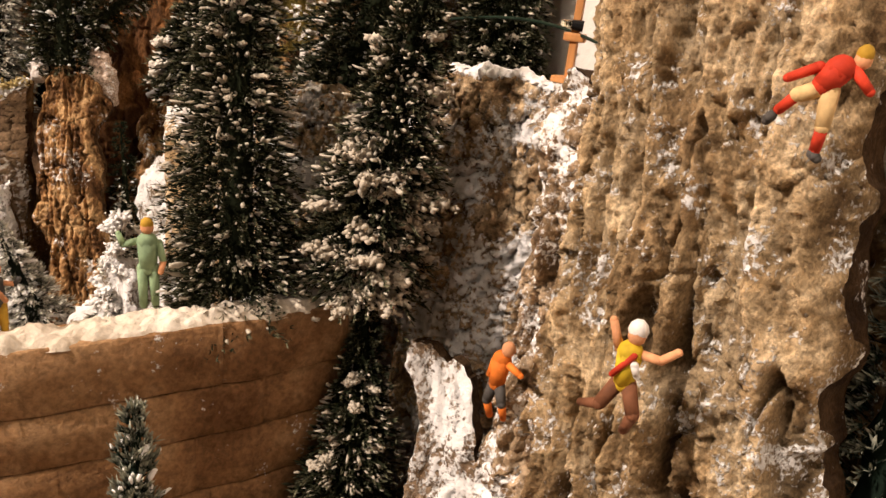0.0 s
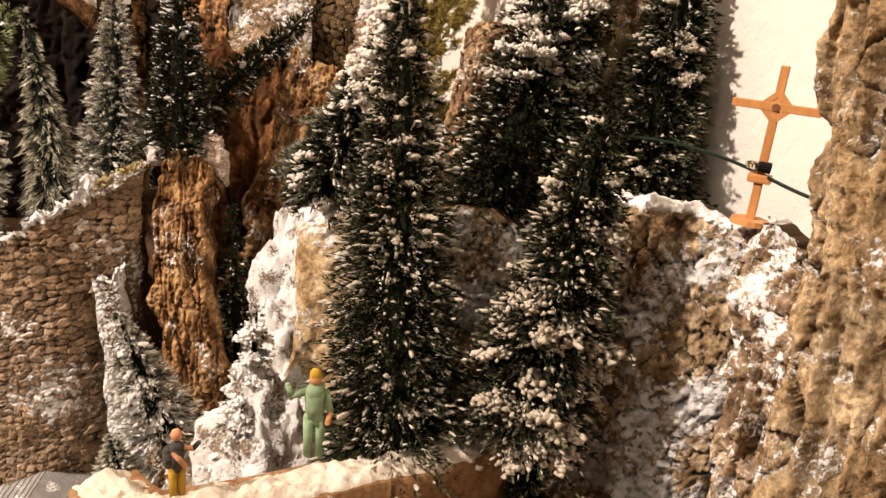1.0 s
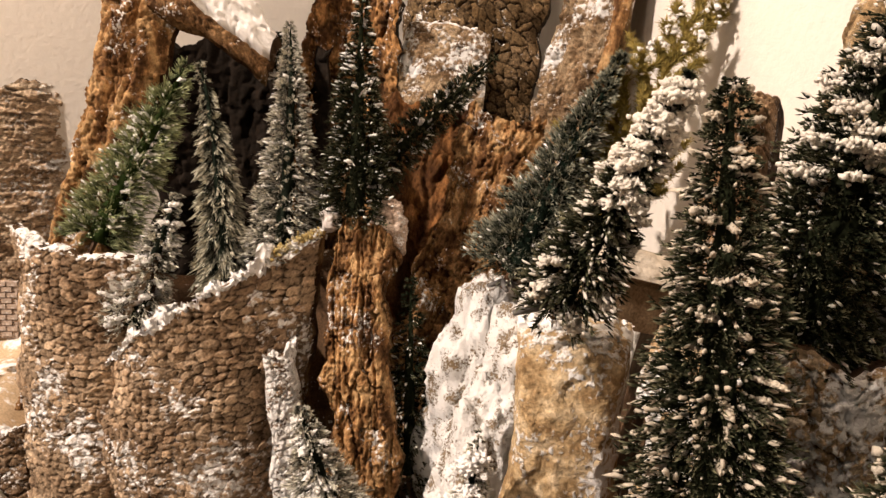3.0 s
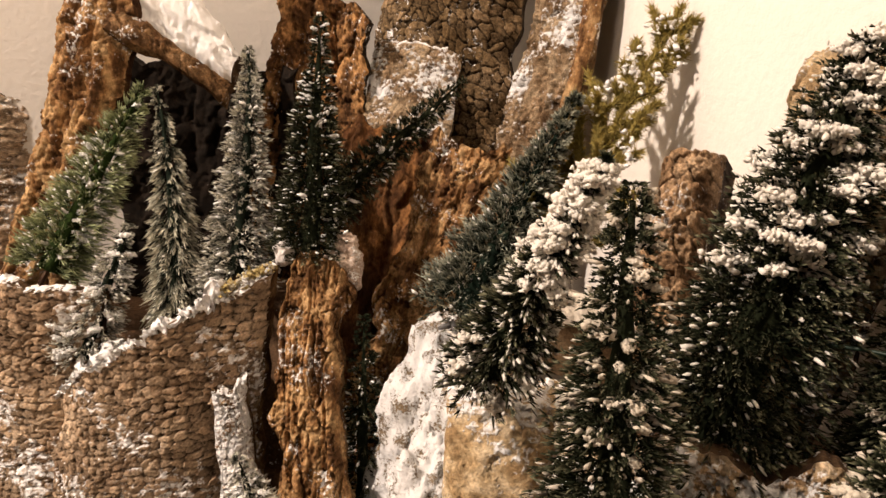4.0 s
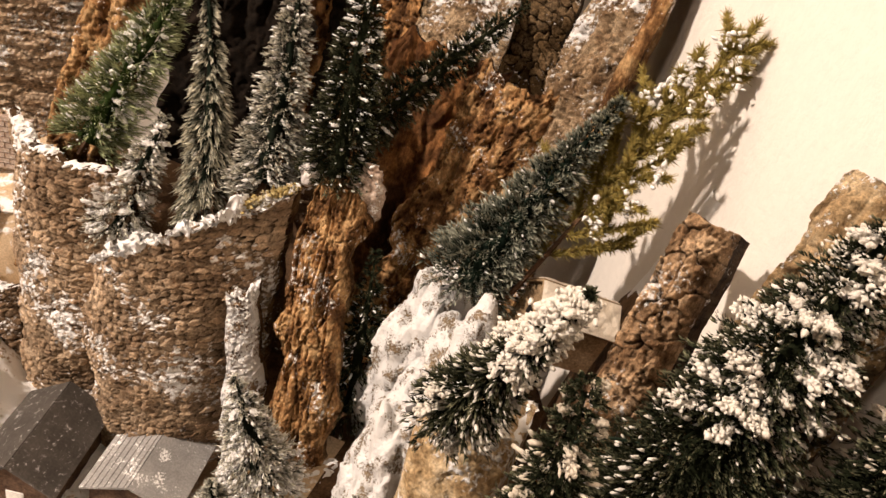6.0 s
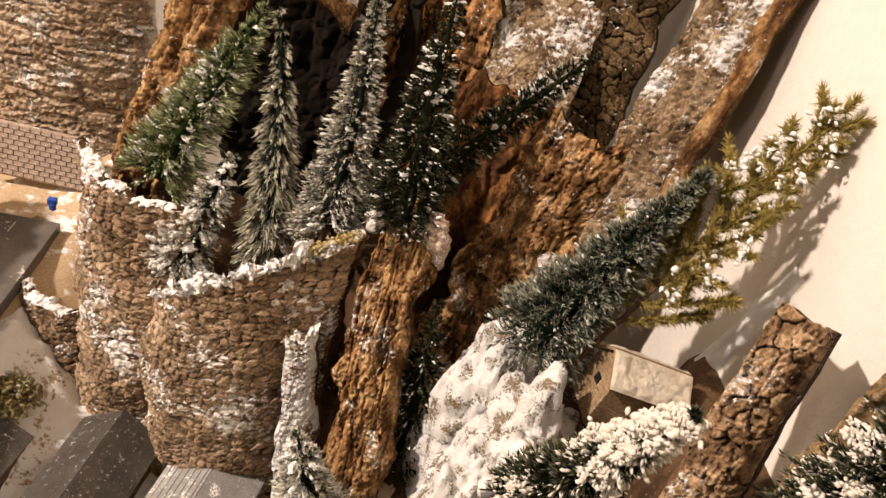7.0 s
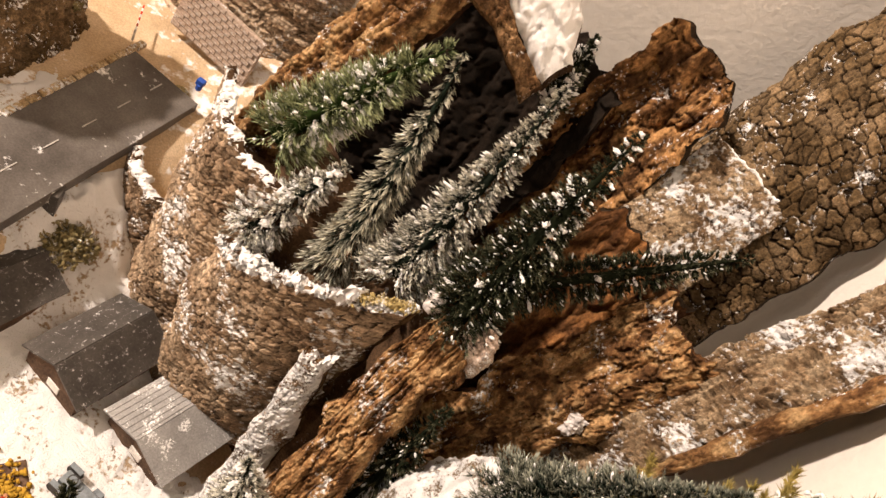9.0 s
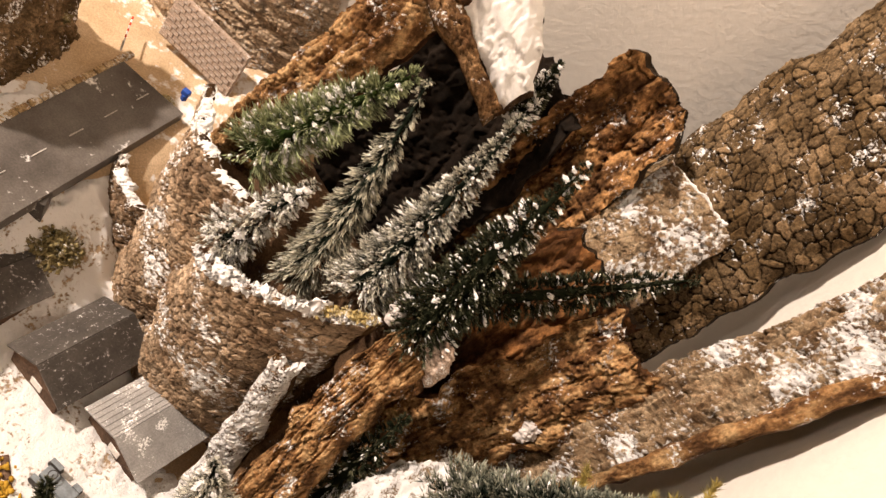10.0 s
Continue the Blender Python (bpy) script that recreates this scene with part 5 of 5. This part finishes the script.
def house(place, turn, length, width, eave, ridge, label, roof_mat, wall_mat, over=0.004):
    """A small model house: walls with gables and two roof slabs."""
    thing = empty("model_house", Matrix.Translation(place) @ Matrix.Rotation(turn, 4, "Z"), label, "model house", "village houses")
    L, Wd = length / 2, width / 2
    bm = bmesh.new()
    sec = [(-Wd, 0), (Wd, 0), (Wd, eave), (0, ridge - 0.0005), (-Wd, eave)]
    rows_ = [[bm.verts.new((x, y, z)) for y, z in sec] for x in (-L, L)]
    bm.faces.new(rows_[0][::-1])
    bm.faces.new(rows_[1])
    for k in range(5):
        bm.faces.new((rows_[0][k], rows_[0][(k + 1) % 5], rows_[1][(k + 1) % 5], rows_[1][k]))
    bmesh.ops.recalc_face_normals(bm, faces=bm.faces)
    part("shell", bm, M[wall_mat], thing)
    slope = math.atan2(ridge - eave, Wd)
    run = math.hypot(Wd, ridge - eave) + over
    for s in (1, -1):
        bm = bmesh.new()
        m = Matrix.Translation((0, 0, ridge + 0.0006)) @ Matrix.Rotation(-s * slope, 4, "X") @ Matrix.Translation((0, s * run / 2, 0))
        box(bm, (length + over, run, 0.0014), m, 0.0002)
        panel = part("roof", bm, M[roof_mat], thing)
        if roof_mat == "roof_grey" and s == 1:
            for k in range(7):
                bm = bmesh.new()
                box(bm, (length + over, 0.0006, 0.0006), m @ Matrix.Translation((0, -run / 2 + run * (k + 0.6) / 7.5, 0.0008)))
                part("batten", bm, M[roof_mat], panel)
    bm = bmesh.new()
    box(bm, (0.0008, 0.008, 0.006), Matrix.Translation((-L - 0.0002, -0.002, eave * 0.55)))
    part("window", bm, M["white"], thing, "pale window board")
    bm = bmesh.new()
    box(bm, (0.0008, 0.005, 0.009), Matrix.Translation((L + 0.0002, 0.002, 0.0046)))
    part("door", bm, M["timber"], thing, "dark plank door")
    return thing


house((-0.265, 0.285, 0.001), radians(104), 0.052, 0.036, 0.018, 0.030, "dark slate-roofed model farmhouse standing in snow", "roof_dark", "timber")
house((-0.217, 0.304, 0.001), radians(101), 0.044, 0.040, 0.013, 0.021, "low model barn with a pale grey striped roof", "roof_grey", "timber")
house((-0.312, 0.252, 0.006), radians(104), 0.046, 0.034, 0.018, 0.027, "grey-blue roofed model house behind a bush", "roof_dark", "timber")

# mountain hut on the snow rock
RIDGE = Vector((0.87, 0.44, -0.22)).normalized()
ROOF_UP = (Vector((-0.05, 0.0, 1)) - RIDGE * RIDGE.dot(Vector((-0.05, 0.0, 1)))).normalized()
HUT = Matrix((RIDGE.cross(ROOF_UP), RIDGE, ROOF_UP)).transposed().to_4x4()
HUT = Matrix.Translation(Vector((-0.0706, 0.3285, 0.1810)) + RIDGE * 0.0165 - ROOF_UP * 0.0225) @ HUT
hut = empty("mountain_hut", HUT, "little pale wooden mountain hut with a snowy roof", "model hut")
bm = bmesh.new()
sec = [(-0.0100, -0.006), (0.0100, -0.006), (0.0100, 0.0130), (0, 0.0210), (-0.0100, 0.0130)]
rows_ = [[bm.verts.new((y, x, z)) for y, z in sec] for x in (-0.0150, 0.0150)]
bm.faces.new(rows_[0][::-1])
bm.faces.new(rows_[1])
for k in range(5):
    bm.faces.new((rows_[0][k], rows_[0][(k + 1) % 5], rows_[1][(k + 1) % 5], rows_[1][k]))
bmesh.ops.recalc_face_normals(bm, faces=bm.faces)
part("shell", bm, M["hut"], hut)
for k in range(8):
    z = -0.004 + 0.0030 * k
    w = 0.0200 if z < 0.0125 else 0.0200 * (0.0210 - z) / 0.0085
    bm = bmesh.new()
    box(bm, (w, 0.0005, 0.0027), Matrix.Translation((0, -0.0151, z)), 0.0002)
    part("plank", bm, M["hut"], hut)
for s_ in (1, -1):
    bm = bmesh.new()
    box(bm, (0.0150, 0.0345, 0.0012), Matrix.Translation((s_ * 0.0060, 0, 0.0178)) @ Matrix.Rotation(s_ * radians(38), 4, "Y"), 0.0002)
    roof = part("roof", bm, M["hut"], hut)
    nx, ny = 40, 80
    x, y = np.meshgrid(np.linspace(-0.0074, 0.0074, nx), np.linspace(-0.0172, 0.0172, ny))
    x, y = x.ravel(), y.ravel()
    z = 0.0007 + 0.0011 * smooth(0.0, 0.0015, np.minimum(0.0074 - np.abs(x), 0.0172 - np.abs(y))) * (0.7 + 0.9 * fbm(np.stack([x * 300, y * 300, x * 0 + s_], 1), 61, 4))
    m = np.array(Matrix.Translation((s_ * 0.0060, 0, 0.0178)) @ Matrix.Rotation(s_ * radians(38), 4, "Y"))
    i = np.arange(nx * ny).reshape(ny, nx)
    f = np.stack([i[:-1, :-1], i[:-1, 1:], i[1:, 1:], i[1:, :-1]], -1).reshape(-1, 4)
    mesh_object("snow", np.stack([x, y, z], 1) @ m[:3, :3].T + m[:3, 3], f, M["snow_tan"], roof, "crusted snow on the boards")
# black block on the gable paints the shade inside the open hole
bm = bmesh.new()
box(bm, (0.0036, 0.0014, 0.0032), Matrix.Translation((0.0005, -0.0152, 0.0085)))
part("window", bm, M["black"], hut, "small window hole, its inner dark shown by a black block")

# road
road_m = Matrix.Translation((-0.4045, 0.371, 0.0560)) @ Matrix.Rotation(radians(25), 4, "Z")
bm = bmesh.new()
box(bm, (0.048, 0.19, 0.008), road_m @ Matrix.Translation((0, -0.095, -0.002)), 0.0004)
road = tagged(part("road", bm, M["road"]), "grey asphalt model road with pale lane dashes", "road", kind="structure")
for k in range(5):
    bm = bmesh.new()
    box(bm, (0.0006, 0.010, 0.0004), road_m @ Matrix.Translation((0.002, -0.012 - k * 0.026, 0.0023)))
    part("lane_dash", bm, M["paint"], road)


# brick panel with single bricks
panel_m = Matrix.Translation((-0.421, 0.404, 0.060)) @ Matrix.Rotation(radians(22), 4, "Z") @ Matrix.Rotation(radians(-10), 4, "X")
panel = empty("brick_wall", panel_m, "small pale brick wall panel leaning on the far cliff", "wall")
bm = bmesh.new()
box(bm, (0.060, 0.003, 0.034), Matrix.Translation((0, 0.0012, 0.016)))
part("mortar", bm, M["brick"], panel)
bm = bmesh.new()
box(bm, (0.0056, 0.0016, 0.0026), Matrix(), 0.0003)
brick = part("brick", bm, M["brick"], panel)
brick.location = (-0.026, -0.0006, 0.0018)
for r in range(10):
    for c in range(9):
        if r + c:
            twin = new("brick", brick.data)
            twin.parent = panel
            twin.location = (-0.026 + c * 0.0063 + (r % 2) * 0.003, -0.0006, 0.0018 + r * 0.0033)

# barrier, blue toy, hay, tractor, chimney box, bushes
pole = empty("barrier_pole", Matrix.Translation((-0.4351, 0.3623, 0.058)) @ Matrix.Rotation(radians(136), 4, "Z"), "red and white striped toy barrier pole", "barrier")
for k in range(8):
    bm = bmesh.new()
    rod(bm, (k * 0.003, k * 0.0005, 0.008), ((k + 1) * 0.003, (k + 1) * 0.0005, 0.008), 0.0006, n=6)
    part("stripe", bm, M["red" if k % 2 else "white"], pole)
bm = bmesh.new()
rod(bm, (0, 0, 0), (0, 0, 0.009), 0.0007, n=6)
part("post", bm, M["white"], pole)
bm = bmesh.new()
box(bm, (0.005, 0.004, 0.004), Matrix.Translation((-0.389, 0.382, 0.070)) @ Matrix.Rotation(0.5, 4, "Z"), 0.0006)
box(bm, (0.003, 0.003, 0.004), Matrix.Translation((-0.388, 0.381, 0.067)), 0.0005)
tagged(part("toy_sign", bm, M["blue"]), "tiny bright blue plastic toy sign by the road", "toy")
bm = bmesh.new()
box(bm, (0.010, 0.009, 0.018), Matrix.Translation((-0.3395, 0.2825, 0.047)) @ Matrix.Rotation(0.8, 4, "Z"), 0.0005)
tagged(part("stone_block", bm, M["roof_dark"]), "dark grey square block beside the road", "block")


def bush(place, r, seed, mat, label):
    rng = np.random.default_rng(seed)
    n = 1500
    d = rng.normal(0, 1, (n, 3))
    d /= np.linalg.norm(d, axis=1, keepdims=True)
    d[:, 2] = np.abs(d[:, 2])
    p = np.array(place) + d * r * rng.uniform(0.3, 1.0, (n, 1)) * np.array((1, 1, 0.7))
    v, f = clumps(p, rng.uniform(0.03, 0.09, n) * r, seed, 1)
    return tagged(mesh_object("bush", v, f, M[mat], origin=place), label, "bush", "model bushes")


bush((-0.325, 0.2865, 0.027), 0.018, 41, "bush", "olive moss bush beside the road")
bush((-0.465, 0.310, 0.075), 0.030, 42, "bush", "dark green moss clump under the far cliff")
bush((-0.395, 0.376, 0.054), 0.006, 43, "moss", "yellow moss tuft at the road corner")
rng_m = np.random.default_rng(44)
mu = rng_m.uniform(0.5, 1.0, 420) ** 0.6
mp = np.array((-0.226, 0.334, 0.134)) + np.outer(mu * 0.043, np.array((0.970, 0.243, 0))) + np.outer(0.020 * (1 - mu ** 2) - 0.003, np.array((-0.148, -0.987, 0.049)))
mp[:, 2] += 0.030 * mu + 0.0015
mp += rng_m.normal(0, 1, (420, 3)) * np.array((0.0012, 0.0018, 0.0011))
cv, cf = clumps(mp, rng_m.uniform(0.0003, 0.0010, 420), 44, 1)
tagged(mesh_object("moss_tuft", cv, cf, M["moss"], origin=(-0.195, 0.345, 0.158)), "yellow moss crumbs along the snowy bark rim", "moss")


# toy tractor with a trailer bed
tractor = empty("toy_tractor", Matrix.Translation((-0.206, 0.252, 0.003)) @ Matrix.Rotation(radians(20), 4, "Z"), "grey-blue painted metal toy tractor parked in snow", "toy vehicle")
bm = bmesh.new()
box(bm, (0.016, 0.0075, 0.004), Matrix.Translation((0.004, 0, 0.0055)), 0.0006)
box(bm, (0.008, 0.0065, 0.004), Matrix.Translation((-0.004, 0, 0.007)), 0.0006)
part("hood", bm, M["steel"], tractor)
for x, r in ((-0.006, 0.0042), (0.009, 0.0028)):
    for s in (1, -1):
        bm = bmesh.new()
        rod(bm, (x, s * 0.0044, r), (x, s * 0.0068, r), r, n=18)
        part("wheel", bm, M["slate"], tractor, "grey toy tyre")
        bm = bmesh.new()
        box(bm, (r * 1.7, 0.0026, 0.0006), Matrix.Translation((x, s * 0.0056, r * 2.08)), 0.0002)
        part("mudguard", bm, M["steel"], tractor)
bm = bmesh.new()
for i in range(14):
    a0, a1 = i * math.tau / 14, (i + 1) * math.tau / 14
    rod(bm, (-0.003 + 0.0022 * math.cos(a0), 0.0022 * math.sin(a0), 0.0115), (-0.003 + 0.0022 * math.cos(a1), 0.0022 * math.sin(a1), 0.0115), 0.0003, n=5)
rod(bm, (-0.003, 0, 0.008), (-0.003, 0, 0.0115), 0.0003, n=5)
part("steering_wheel", bm, M["slate"], tractor)
bm = bmesh.new()
box(bm, (0.013, 0.008, 0.0008), Matrix.Translation((0.021, 0, 0.004)))
for s in (1, -1):
    box(bm, (0.013, 0.0006, 0.0026), Matrix.Translation((0.021, s * 0.004, 0.005)))
part("trailer_bed", bm, M["steel"], tractor)

# hay tray
tray = empty("hay_patch", Matrix.Translation((-0.210, 0.222, 0.0035)) @ Matrix.Rotation(radians(-12), 4, "Z"), "tray of yellow hay with small red fruit on top", "hay")
rng_h = np.random.default_rng(9)
pts = rng_h.normal(0, 1, (700, 3)) * np.array((0.009, 0.006, 0.0008)) + np.array((0, 0, 0.0015))
cv, cf = clumps(pts, rng_h.uniform(0.0006, 0.0014, 700), 9, 1, 0.5)
mesh_object("hay", cv, cf, M["ochre"], tray)
bm = bmesh.new()
box(bm, (0.044, 0.026, 0.0016), Matrix.Translation((0, 0, 0)), 0.0005)
part("tray", bm, M["timber"], tray)
for x, y, m in ((-0.005, 0.001, "red"), (-0.0035, 0.002, "red"), (-0.006, 0.0025, "skin"), (-0.0065, 0.0, "cream")):
    bm = bmesh.new()
    ball(bm, (x, y, 0.0036), 0.0012)
    part("fruit", bm, M[m], tray, "tiny round fruit", True)


# kerb of pale stones between the road and the far cliff
kerb = empty("kerb", Matrix.Translation((-0.41, 0.328, 0.056)), "pale snowy stone kerb along the model road", "kerb")
rng = random.Random(8)
for k in range(13):
    f = k / 13
    x, y = -0.386 - 0.047 * f + 0.41, 0.278 + 0.095 * f - 0.328
    bm = bmesh.new()
    box(bm, (0.0045, 0.0072, rng.uniform(0.003, 0.0045)), Matrix.Translation((x - 0.002, y, 0.001)) @ Matrix.Rotation(radians(26 + rng.uniform(-6, 6)), 4, "Z"), 0.0006)
    part("stone", bm, M["cut"], kerb)
